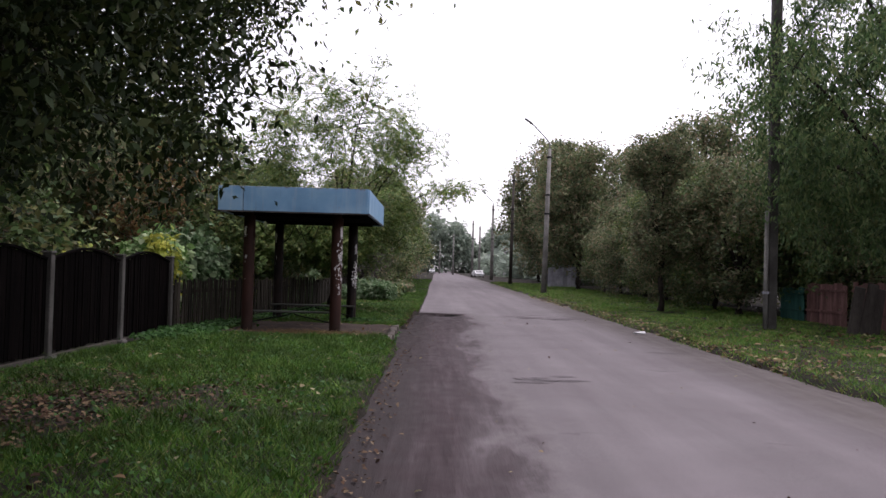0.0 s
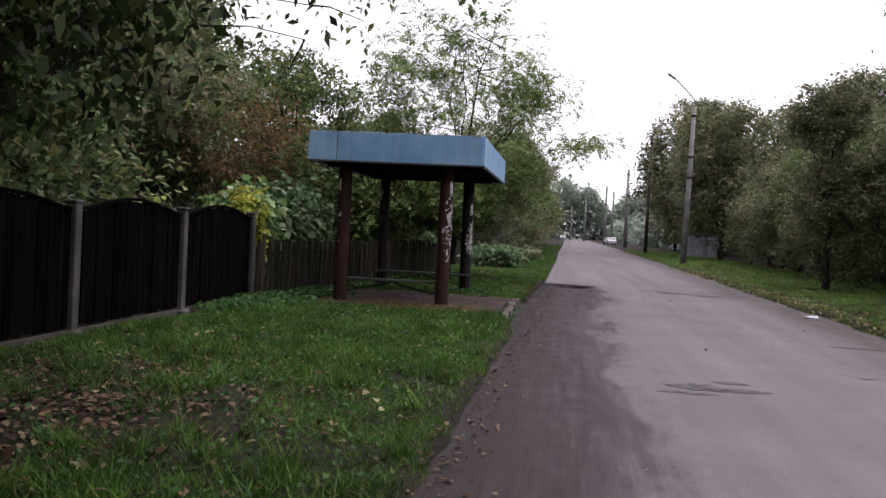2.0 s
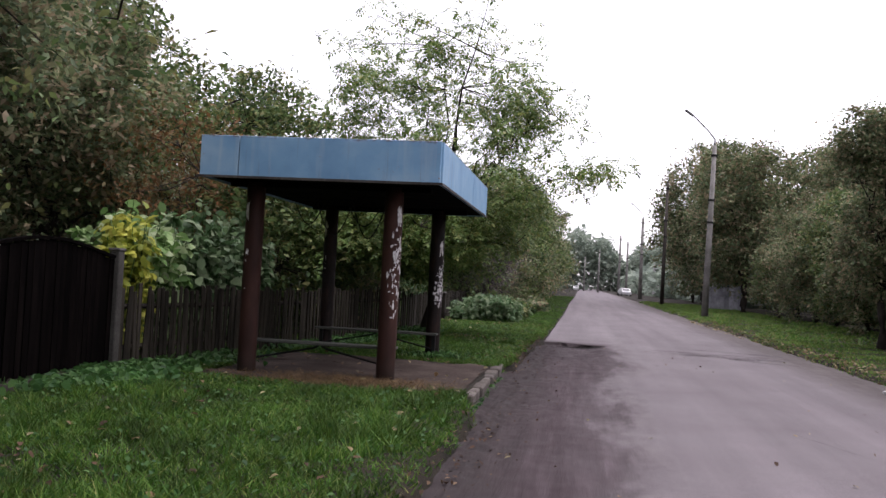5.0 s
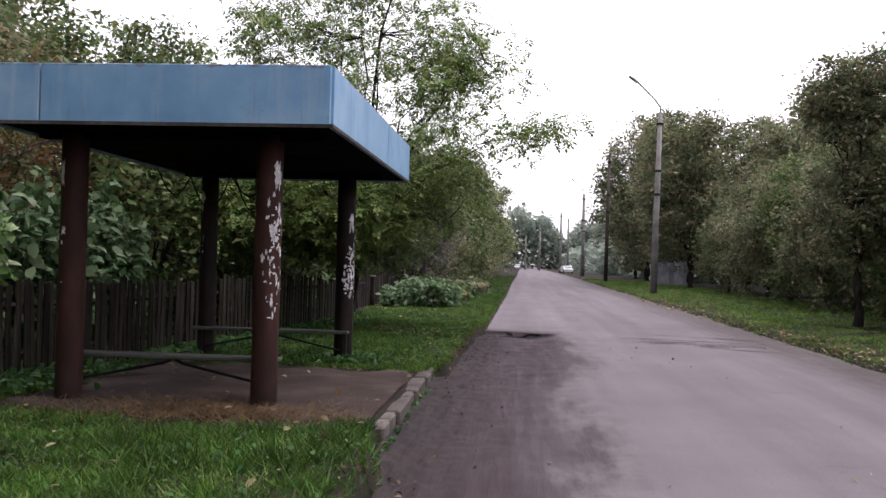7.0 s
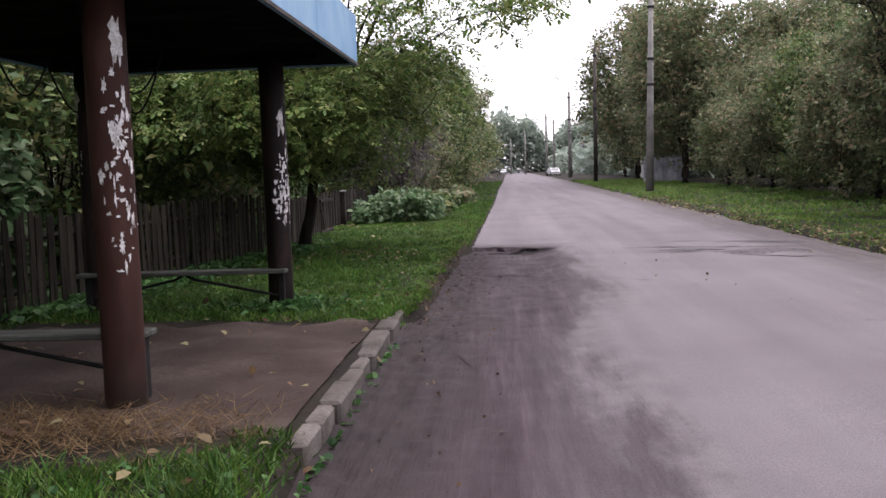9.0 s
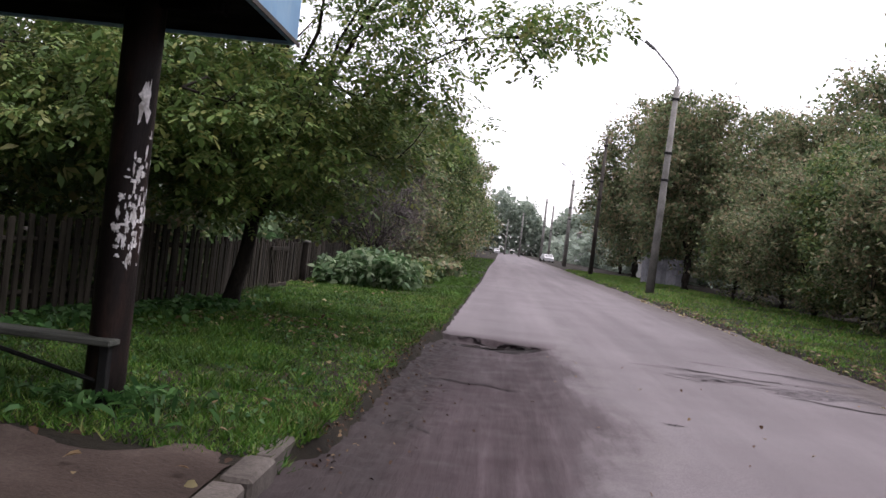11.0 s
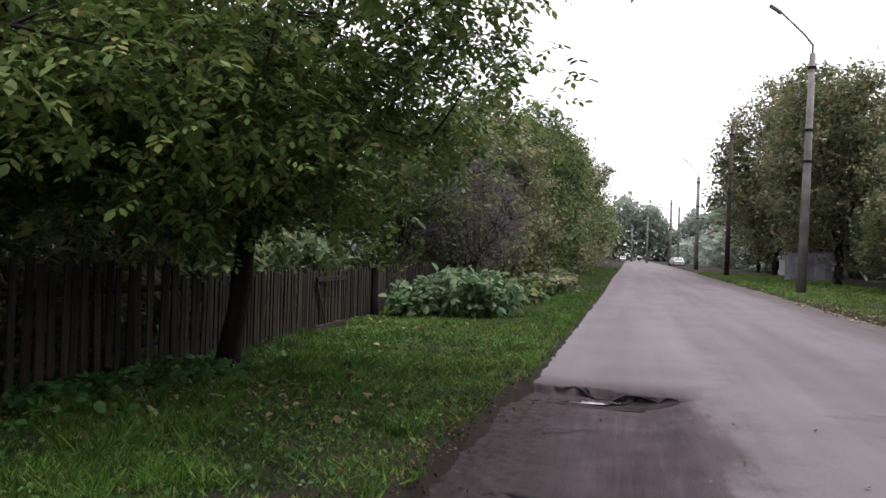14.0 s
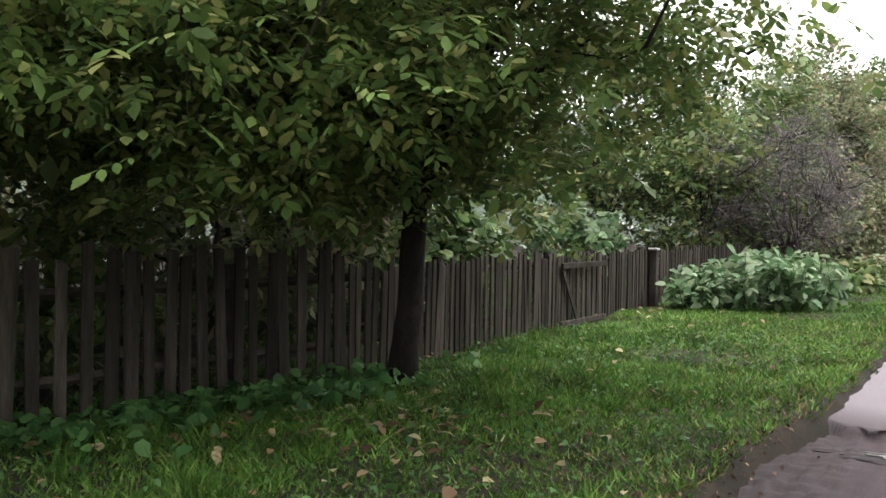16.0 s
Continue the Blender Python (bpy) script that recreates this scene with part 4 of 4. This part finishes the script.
for x, y, sc in ((18, 62, 0.85), (13.6, 97, 1.25), (14.5, 82, 1.1), (21, 80, 1.1), (15, 118, 0.9), (24, 68, 1.2)):
    copy_thing(B, pose(x, y, 0.1, 0, 0, g_rng.uniform(0, 360)) @ Matrix.Scale(sc, 4))

# the west side beyond the fence
W = [tree("hedge_bush", x, y, 0.1, 4, (0, 0, 2.0), (2.2, 2.6, 2.0), 200, 66, 0.36, 0.2, m, sd, lab, "bushes on the west side", trunk_r=0.08, fork=0.7, limbs=10, base=0.0, category="bush")
     for x, y, m, sd, lab in ((-5.6, 40, L_GARDEN, 71, "leafy green bush beside the road"), (-5.0, 46, L_GREY, 72, "dull greyish leafy bush beside the road"), (-4.2, 52, L_GREY, 73, "dull green leafy bush beside the road"))]
for x, y, k, sc in ((-4.2, 58, 0, 1.1), (-4.6, 65, 2, 1.3), (-4.2, 73, 1, 1.2), (-4.8, 82, 0, 1.6), (-5, 93, 2, 1.7), (-5.4, 106, 0, 1.8), (-6, 122, 1, 2.0), (-7, 140, 2, 2.3)):
    copy_thing(W[k], pose(x, y, 0.1, 0, 0, g_rng.uniform(0, 360)) @ Matrix.Scale(sc, 4))
for x, y, k, sc in ((-5.6, 43.5, 0, 0.8), (-5.0, 50, 1, 0.98), (-4.7, 58, 2, 1.15), (-4.6, 67, 0, 1.25), (-4.7, 78, 1, 1.3), (-4.9, 92, 2, 1.4), (-5.3, 110, 0, 1.4), (-6, 130, 1, 1.5)):
    copy_thing(G[k], pose(x, y, 0.1, 0, 0, g_rng.uniform(0, 360)) @ Matrix.Scale(sc, 4))
for x, y, k, sc in ((-6.3, 19.6, 0, 0.9), (-6.4, 23.4, 2, 0.9), (-6.8, 27.2, 0, 0.9), (-8.2, 6.5, 0, 1.0), (-8.3, 2.0, 2, 1.0)):
    copy_thing(W[k], pose(x, y, 0.1, 0, 0, g_rng.uniform(0, 360)) @ Matrix.Scale(sc, 4))
tree("bare_shrub", -3.4, 39.0, 0.1, 3.8, (0, 0, 2.2), (1.9, 2.2, 1.8), 220, 44, 0.3, 0.18, L_TWIG, 75, "greyish almost leafless shrub behind the fence", trunk_r=0.06, fork=0.6, slim=0.12, limbs=16, base=0.3, droop=-0.4, category="bush")

# distant woods at the road's end
def far_wood(x, y, w, d, h, n, seed):
    rng = np.random.default_rng(seed)
    px = rng.uniform(-w, w, n)
    py = rng.uniform(-d, d, n)
    crest = h * (0.72 + 0.2 * np.sin(px * 0.21 + seed) + 0.12 * np.sin(px * 0.55 + 2 * seed))
    pz = crest * rng.uniform(0.0, 1.0, n) ** 0.7
    C = np.stack([px + x, py + y, pz], 1) + rng.normal(size=(n, 3)) * 0.8
    tagged(link_mesh("distant_woods", leaf_mesh("distant_woods", C, 1.9, rng, 0.2, 0.8), L_FAR), "distant green woods along the horizon, paled for haze", "woods", kind="stuff")


far_wood(0, 345, 70, 12, 23, 20000, 1)
far_wood(-26, 240, 20, 90, 11, 14000, 2)
far_wood(42, 240, 26, 90, 12, 16000, 3)
far_wood(120, 120, 90, 60, 13, 12000, 4)
far_wood(-60, 60, 40, 100, 12, 14000, 5)
far_wood(28, 130, 12, 40, 10, 6000, 6)
far_wood(0, -75, 80, 10, 12, 7000, 7)

# tall broad-leaved plants behind the picket fence
def stem_bush(name, x, y, h, r, stems, leaf, material, seed, label, slim=0.6, per=26, z0=0.1, droop=0.35):
    rng = np.random.default_rng(seed)
    s = thing(name, x, y, z0, label, "bush")
    bm = bmesh.new()
    C = []
    for i in range(stems):
        a, q = rng.uniform(0, 2 * math.pi), math.sqrt(rng.uniform(0, 1))
        fx, fy = q * math.cos(a) * r[0], q * math.sin(a) * r[1]
        hh = h * rng.uniform(0.65, 1.0) * (1.05 - 0.3 * q)
        tx, ty = fx + rng.normal() * 0.1, fy + rng.normal() * 0.1
        tube(bm, [(fx * 0.8, fy * 0.8, -0.05), (fx, fy, hh * 0.5), (tx, ty, hh)], [0.012, 0.009, 0.005], 4, False)
        t = rng.uniform(0.18, 1.0, per)
        C.append(np.stack([fx + (tx - fx) * t, fy + (ty - fy) * t, hh * t], 1) + rng.normal(size=(per, 3)) * np.array([0.05, 0.05, 0.02]))
    tagged(part("stem", bm, L_WEED, s), kind="stuff")
    link_mesh("foliage", leaf_mesh("foliage", np.concatenate(C), leaf, rng, droop, slim, True), material, s)
    return s


stem_bush("leafy_bush", -2.3, 32.0, 1.0, (1.15, 2.0), 120, 0.19, L_BUSH, 81, "low bush of broad grey-green leaves on the verge", per=24)
stem_bush("leafy_bush", -3.1, 30.4, 0.75, (0.4, 0.6), 26, 0.17, L_BUSH, 82, "low bush of broad grey-green leaves on the verge", per=20)
stem_bush("leafy_bush", -1.9, 37.5, 0.7, (0.9, 2.2), 60, 0.2, L_GARDEN, 91, "low rank green growth on the verge", per=20)
stem_bush("leafy_bush", -1.6, 45.0, 0.75, (0.9, 3.0), 60, 0.24, L_GREY, 92, "low rank green growth on the verge", per=20)
stem_bush("tall_plant", -6.0, 12.4, 2.6, (0.7, 1.0), 60, 0.2, L_LIGHT, 83, "tall pale green leafy plant behind the fence", per=44)
stem_bush("tall_plant", -6.0, 16.8, 2.7, (0.7, 1.0), 55, 0.2, L_BUSH, 90, "tall grey-green broad-leaved plant behind the fence", per=44)
stem_bush("tall_plant", -6.0, 14.6, 2.8, (0.7, 1.1), 60, 0.2, L_BUSH, 84, "tall grey-green broad-leaved plant behind the fence", per=44)
stem_bush("yellow_bush", -5.55, 11.2, 2.7, (0.35, 0.4), 22, 0.17, L_YELLOW, 85, "bright yellow-green bush behind the fence", per=44)
stem_bush("yellow_bush", -6.6, 9.6, 1.9, (0.6, 0.5), 18, 0.17, L_YELLOW, 86, "bright yellow-green bush behind the fence", per=30)
stem_bush("tall_plant", -5.3, 30.5, 2.1, (0.7, 1.1), 40, 0.2, L_BUSH, 87, "tall grey-green broad-leaved plant behind the fence", per=40)
stem_bush("tall_plant", -4.9, 25.6, 1.9, (0.6, 1.2), 40, 0.2, L_DARK, 88, "tall dark-leaved plant behind the fence", per=44)
tree("rusty_bush", -8.0, 18.2, 0.1, 4, (0, 0, 3.2), (1.9, 1.9, 1.7), 120, 46, 0.34, 0.13, L_RUST, 89, "rust-brown bush behind the fence", trunk_r=0.07, fork=1.0, limbs=10, category="bush")

# ---- across the road: fences, stump, houses, car ----
def board_fence(name, x0, y0, x1, y1, h, w, material, label, seed):
    rng = random.Random(seed)
    ln = math.hypot(x1 - x0, y1 - y0)
    s = thing(name, x0, y0, 0.08, label, "fence", kind="structure", rz=math.degrees(math.atan2(y1 - y0, x1 - x0)))
    n = int(ln / w)
    for i in range(n):
        part("board", boxm(i * w + 0.006, (i + 1) * w - 0.006, -0.012, 0.012, -0.1, h * rng.uniform(0.95, 1.03)), material, s)
    for z in (0.3 * h, 0.8 * h):
        part("rail", boxm(0, n * w, 0.02, 0.06, z, z + 0.07), material, s)
    return s


board_fence("red_board_fence", 13.35, 19.2, 13.2, 22.0, 1.35, 0.3, M_REDBOARD, "faded reddish board fence across the road", 1)
board_fence("green_board_fence", 13.2, 22.1, 13.0, 23.7, 1.15, 0.2, M_GREENBOARD, "dark green board fence across the road", 2)
board_fence("red_board_fence", 13.5, 12.0, 13.4, 19.1, 1.4, 0.3, M_REDBOARD, "faded reddish board fence across the road", 3)
board_fence("pale_board_fence", 11.4, 78.5, 14.6, 79.3, 2.0, 0.4, M_PALEBOARD, "pale grey sheet fence beside the lamp pole", 4)
board_fence("pale_board_fence", 14.6, 79.3, 15.5, 95, 2.0, 0.5, M_PALEBOARD, "pale grey sheet fence beside the lamp pole", 5)
st = thing("leaning_boards", 11.9, 15.0, 0.05, "dark brown old boards leaning against the tree", "boards", rz=8)
for i, (dx, lean_, hh) in enumerate(((-0.35, 10, 1.35), (0.0, 12, 1.45), (0.35, 8, 1.3))):
    bm = boxm(-0.16, 0.16, -0.03, 0.03, -0.1, hh, bevel=0.02)
    bmesh.ops.rotate(bm, verts=bm.verts, matrix=Matrix.Rotation(radians(lean_), 3, "Y"), cent=(0, 0, 0))
    bmesh.ops.translate(bm, verts=bm.verts, vec=(dx, 0.05 * i, 0))
    part("board", bm, M_OLDPOLE, st)


def house(x, y, w, d, h, rise, label):
    s = thing("house", x, y, 0.05, label, "house", "far houses")
    part("wall", boxm(-w / 2, w / 2, -d / 2, d / 2, -0.1, h), M_PLASTER, s, "pale plastered walls")
    bm = bmesh.new()
    o = 0.4
    v = [bm.verts.new(q) for q in ((-w / 2 - o, -d / 2 - o, h), (w / 2 + o, -d / 2 - o, h), (w / 2 + o, d / 2 + o, h), (-w / 2 - o, d / 2 + o, h), (0, -d / 2 - o, h + rise), (0, d / 2 + o, h + rise))]
    for f in ((0, 1, 4), (2, 3, 5), (1, 2, 5, 4), (3, 0, 4, 5), (3, 2, 1, 0)):
        bm.faces.new([v[i] for i in f])
    part("roof", bm, M_ROOF, s, "brown sheet roof")
    for wx in (-w / 4, w / 4):
        win = part("window", boxm(wx - 0.55, wx + 0.55, -d / 2 - 0.05, -d / 2 + 0.02, 1.0, 2.3), M_PALEBOARD, s)
        part("pane", boxm(wx - 0.45, wx + 0.45, -d / 2 - 0.06, -d / 2 - 0.052, 1.1, 2.2), M_GLASS, win)


house(17.5, 103, 5, 7, 2.9, 1.2, "small white plastered house among trees")
house(23, 205, 12, 10, 6.5, 4, "distant house with a brown roof above trees")


def car(x, y, rz):
    s = thing("parked_car", x, y, 0.05, "small white car parked on the far verge", "car", rz=rz)
    bm = bmesh.new()
    prof = [(-2.0, 0.3), (-2.05, 0.75), (-1.4, 0.9), (-0.8, 1.4), (0.9, 1.42), (1.5, 0.95), (2.0, 0.85), (2.05, 0.35)]
    a = [bm.verts.new((-0.8 + (0.12 if z > 1.2 else 0), yy, z)) for yy, z in prof]
    b = [bm.verts.new((0.8 - (0.12 if z > 1.2 else 0), yy, z)) for yy, z in prof]
    n = len(prof)
    for i in range(n):
        j = (i + 1) % n
        bm.faces.new((a[i], a[j], b[j], b[i]))
    bm.faces.new(a)
    bm.faces.new(list(reversed(b)))
    part("body", bm, M_CARPAINT, s)
    bm = bmesh.new()
    v = [bm.verts.new(q) for q in ((-0.66, -1.35, 0.97), (0.66, -1.35, 0.97), (0.6, -0.86, 1.36), (-0.6, -0.86, 1.36))]
    bm.faces.new(v)
    for q in v:
        q.co.y -= 0.03
    part("windscreen", bm, M_GLASS, s)
    for wx in (-0.78, 0.78):
        for wy in (-1.3, 1.3):
            bm = bmesh.new()
            tube(bm, [(wx - 0.1, wy, 0.3), (wx + 0.1, wy, 0.3)], [0.31, 0.31], 14)
            part("wheel", bm, M_BLACK, s)


wt = bpy.data.objects["walnut_tree"]
for i, (a, b, c) in enumerate((((3.6, -2.2, 3.9), (3.9, -2.6, 3.5), (4.5, -2.6, 3.55)), ((3.0, -1.8, 4.0), (3.1, -2.0, 3.5), (3.2, -2.1, 3.15)), ((2.6, -2.6, 3.9), (2.8, -2.8, 3.4), (3.3, -2.9, 3.3)))):
    bm = bmesh.new()
    line = [tuple(np.array(a) * (1 - t) ** 2 + 2 * np.array(b) * t * (1 - t) + np.array(c) * t * t) for t in (0, 0.2, 0.4, 0.6, 0.8, 1.0)]
    tube(bm, line, [0.007, 0.006, 0.005, 0.004, 0.003, 0.002], 4, False)
    part("hanging_twig", bm, M_BARK, wt)

car(8.9, 168, 10)
car(-0.2, 262, 0)

# ---- grass, weeds, straw and fallen leaves ----
def hash_noise(X, Y, s, seed):
    r = np.random.default_rng(seed)
    out = np.zeros_like(X)
    for k in range(5):
        a, ph, f = r.uniform(0, 6.28), r.uniform(0, 6.28), s * r.uniform(0.6, 1.6)
        out += np.sin(f * (X * np.cos(a) + Y * np.sin(a)) + ph)
    return out / 5


def scatter(n, x0, x1, y0, y1, seed):
    rng = np.random.default_rng(seed)
    X = rng.uniform(x0, x1, n)
    Y = rng.uniform(y0, y1, n)
    return X, Y, rng


def on_ground(X, Y):
    return np.array([ground_z(a, b) for a, b in zip(X, Y)])


def grass(name, n, x0, x1, y0, y1, h0, h1, seed, width, material=None):
    X, Y, rng = scatter(n, x0, x1, y0, y1, seed)
    E = np.array([edge_l(b) for b in Y]) if x1 < 3 else np.array([edge_r(b) for b in Y])
    ok = X < E - np.where(Y > 14.5, 0.15, 0.06) + 0.05 * hash_noise(X, Y, 9.0, 4) if x1 < 3 else X > E + 0.1
    thin = hash_noise(X, Y, 2.4, 3)
    dirt = (X > -4.0 + 0.3 * thin) & (X < -0.22) & (Y > 10.3 + 0.3 * thin) & (Y < 14.1 + 0.25 * thin)
    leafy = ((X + 3.1) / 1.7) ** 2 + ((Y - 0.2) / 3.2) ** 2 + 0.7 * thin < 0.75
    straw = ((X + 1.7) / 1.2) ** 2 + ((Y - 10.3) / 0.55) ** 2 + 0.4 * thin < 0.8
    ok &= ~dirt & ~straw & ~(leafy & (rng.uniform(size=n) < 0.78)) & (rng.uniform(size=n) < 0.66 + 0.55 * thin)
    X, Y = X[ok], Y[ok]
    tall = hash_noise(X, Y, 1.5, 9)
    H = rng.uniform(h0, h1, len(X)) * 0.85 * (0.85 + 0.9 * np.clip(tall + 0.3 * hash_noise(X, Y, 5.0, 12), -0.4, 1.2))
    P = np.stack([X, Y, on_ground(X, Y) - 0.005], 1)
    tagged(link_mesh(name, blade_mesh(name, P, H, rng, width * 0.95, 0.8), material or L_GRASS), "short green grass on the roadside verge", "grass", kind="stuff")


grass("grass", 120000, -5.0, 0.1, -8, 3, 0.04, 0.11, 101, 0.007)
grass("grass", 100000, -5.0, 0.1, 3, 12, 0.04, 0.11, 102, 0.008)
grass("grass", 130000, -4.4, 0.1, 12, 24, 0.035, 0.09, 103, 0.008)
grass("grass", 110000, -4.3, 0.4, 24, 44, 0.035, 0.09, 104, 0.012)
grass("grass", 95000, 5.9, 13.5, 0, 30, 0.04, 0.12, 105, 0.012, material=L_VERGE)
grass("grass", 70000, 6.1, 14, 30, 100, 0.05, 0.13, 106, 0.022, material=L_VERGE)
grass("grass", 25000, -4.5, 0.7, 44, 110, 0.05, 0.12, 107, 0.025)
grass("grass", 30000, -12, -4.6, 10, 36, 0.05, 0.2, 108, 0.015)

grass("grass", 26000, -4.4, 0.1, -8, 10, 0.05, 0.12, 109, 0.006, material=L_VERGE)
grass("grass", 45000, -3.8, 0.2, 12, 30, 0.04, 0.1, 110, 0.007, material=L_VERGE)
grass("grass", 4000, -1.3, 0.2, 14.6, 30, 0.03, 0.09, 111, 0.007, material=L_STRAW)


def tufts(n, x0, x1, y0, y1, h, seed):
    """Rank tufts that stand over the shorter grass."""
    X, Y, rng = scatter(n, x0, x1, y0, y1, seed)
    ok = (X < np.array([edge_l(b) for b in Y]) - 0.25) & ~((X > -4.1) & (Y > 9.9) & (Y < 14.3)) & (hash_noise(X, Y, 1.9, 17) > -0.05)
    X, Y = np.repeat(X[ok], 46), np.repeat(Y[ok], 46)
    X, Y = X + rng.normal(size=len(X)) * 0.055, Y + rng.normal(size=len(X)) * 0.055
    P = np.stack([X, Y, on_ground(X, Y) - 0.005], 1)
    tagged(link_mesh("grass_tufts", blade_mesh("grass_tufts", P, rng.uniform(0.06, h, len(X)), rng, 0.006, 0.7), L_GRASS), "rank green grass tufts on the verge", "grass", kind="stuff")


tufts(700, -4.7, -0.2, -6, 10, 0.2, 121)
tufts(420, -3.7, -0.4, 14.3, 26, 0.16, 122)


def litter(name, n, pick, size, material, label, seed, category, lift=0.02, flat=0.25, slim=0.6):
    rng = np.random.default_rng(seed)
    X, Y = pick(rng, n)
    Z = np.array([max(ground_z(a, b), road_z(a, b) if edge_l(b) < a < edge_r(b) else -1) for a, b in zip(X, Y)]) + lift
    C = np.stack([X, Y, Z], 1)
    d = rng.normal(size=(n, 3)) * np.array([1, 1, flat])
    d = unit(d)
    side = unit(np.cross(d, np.array([0, 0, 1.0]) + rng.normal(size=(n, 3)) * flat))
    L = (size * rng.uniform(0.5, 1.3, n))[:, None]
    up = np.array([0, 0, 1.0]) * L * 0.15
    V = np.stack([C - d * L * 0.5, C - d * L * 0.15 + side * L * slim * 0.5 + up, C + d * L * 0.25 + side * L * slim * 0.4 + up, C + d * L * 0.5, C + d * L * 0.25 - side * L * slim * 0.4 + up, C - d * L * 0.15 - side * L * slim * 0.5 + up], axis=1)
    tagged(link_mesh(name, polys(name, V, 6), material), label, category, kind="stuff")


litter("fallen_leaves", 3000, lambda r, n: (-3.2 + r.normal(size=n) * 0.85, 0.3 + r.normal(size=n) * 1.8), 0.07, L_BROWN, "brown fallen leaves lying in the grass", 201, "leaves", 0.03)
litter("fallen_leaves", 620, lambda r, n: (-0.06 + r.normal(size=n) * 0.12, r.uniform(-7, 9, n)), 0.05, L_BROWN, "dry fallen leaves along the road edge", 202, "leaves", 0.015)
litter("fallen_leaves", 420, lambda r, n: (r.uniform(-4.4, -0.3, n), r.uniform(-6, 30, n)), 0.08, L_FALLEN, "scattered pale fallen leaves on grass", 203, "leaves", 0.06)
litter("fallen_leaves", 260, lambda r, n: (-2.6 + r.normal(size=n) * 0.8, 20.6 + r.normal(size=n) * 0.8), 0.09, L_FALLEN, "brown fallen leaves below the walnut tree", 204, "leaves", 0.05)
litter("fallen_leaves", 1600, lambda r, n: (6.15 + np.abs(r.normal(size=n)) * 0.45, r.uniform(4, 45, n)), 0.1, L_FALLEN, "dry fallen leaves along the far road edge", 205, "leaves", 0.03)
litter("fallen_leaves", 260, lambda r, n: (r.uniform(7, 12.5, n), r.uniform(6, 16, n)), 0.14, L_FALLEN, "scattered pale fallen leaves on grass", 206, "leaves", 0.06)
litter("fallen_leaves", 70, lambda r, n: (r.uniform(0.0, 5.5, n), r.uniform(-5, 22, n)), 0.05, L_FALLEN, "few pale leaf scraps on the asphalt", 207, "leaves", 0.012)
litter("soil_crumbs", 1400, lambda r, n: (-0.2 + r.normal(size=n) * 0.07, r.uniform(14.5, 30, n)), 0.03, L_BROWN, "brown crumbs and debris on the road bank", 212, "debris", 0.01, 0.7)
litter("mud_clods", 160, lambda r, n: (-0.1 + np.abs(r.normal(size=n)) * 0.35, r.uniform(5, 22.5, n)), 0.03, L_BROWN, "small dark clods and crumbs on the mud", 213, "clods", 0.006, 0.5)
weed_spots = [(FX + 0.35, 8.5), (-4.6, 10.2), (-4.2, 12.0), (-4.2, 9.2), (-3.95, 15), (-3.5, 18.6), (-3.3, 20.2), (-3.0, 21.2), (-3.6, 16.6)]
litter("weeds", 2600, lambda r, n: ((lambda k: (np.array([weed_spots[i][0] for i in k]) + r.normal(size=n) * 0.28, np.array([weed_spots[i][1] for i in k]) + r.normal(size=n) * 0.7))(r.integers(0, len(weed_spots), n))), 0.1, L_WEED, "broad-leaved green weeds along the fence foot", 208, "weeds", 0.1, 0.6, 0.75)
litter("weeds", 5000, lambda r, n: (r.uniform(-4.6, -0.3, n), (lambda q: np.where(q > 9.8, q + 4.8, q))(r.uniform(-6, 22, n))), 0.045, L_WEED, "small green weeds among the grass", 209, "weeds", 0.07, 0.5, 0.7)
litter("weeds", 110, lambda r, n: (-0.29 + r.normal(size=n) * 0.03, r.uniform(9.4, 13.5, n)), 0.06, L_WEED, "green weeds growing along the kerb", 210, "weeds", 0.012, 0.6, 0.7)
litter("weeds", 240, lambda r, n: (-1.5 + r.normal(size=n) * 0.3, 14.75 + r.normal(size=n) * 0.25), 0.14, L_WEED, "grass tuft at the shelter post foot", 211, "weeds", 0.08, 0.8, 0.2)

s_rng = np.random.default_rng(301)
sx_ = -1.9 + s_rng.normal(size=3200) * 0.75
sy_ = 10.45 + s_rng.normal(size=3200) * 0.27
okk = (sx_ < -0.6) & (np.hypot(sx_ - PX1, sy_ - PY0) > 0.13)
sx_, sy_ = sx_[okk], sy_[okk]
straw_P = np.stack([sx_, sy_, on_ground(sx_, sy_) + 0.01], 1)
tagged(link_mesh("dry_grass", blade_mesh("dry_grass", straw_P, s_rng.uniform(0.03, 0.09, len(sx_)), s_rng, 0.004, 2.4), L_STRAW), "flattened dry brown grass round the post", "dry grass", kind="stuff")

# crumpled white litter on the far road edge
lt = bmesh.new()
bmesh.ops.create_icosphere(lt, subdivisions=2, radius=0.12)
for v in lt.verts:
    v.co = Vector((v.co.x * 1.4, v.co.y * 0.8, v.co.z * 0.35)) * (1 + 0.5 * noise.noise(v.co * 14))
lob = part("litter", lt, M_LITTERWHITE)
lob.location = (5.95, 14.75, 0.03)
tagged(lob, "crumpled white litter at the road edge", "litter")
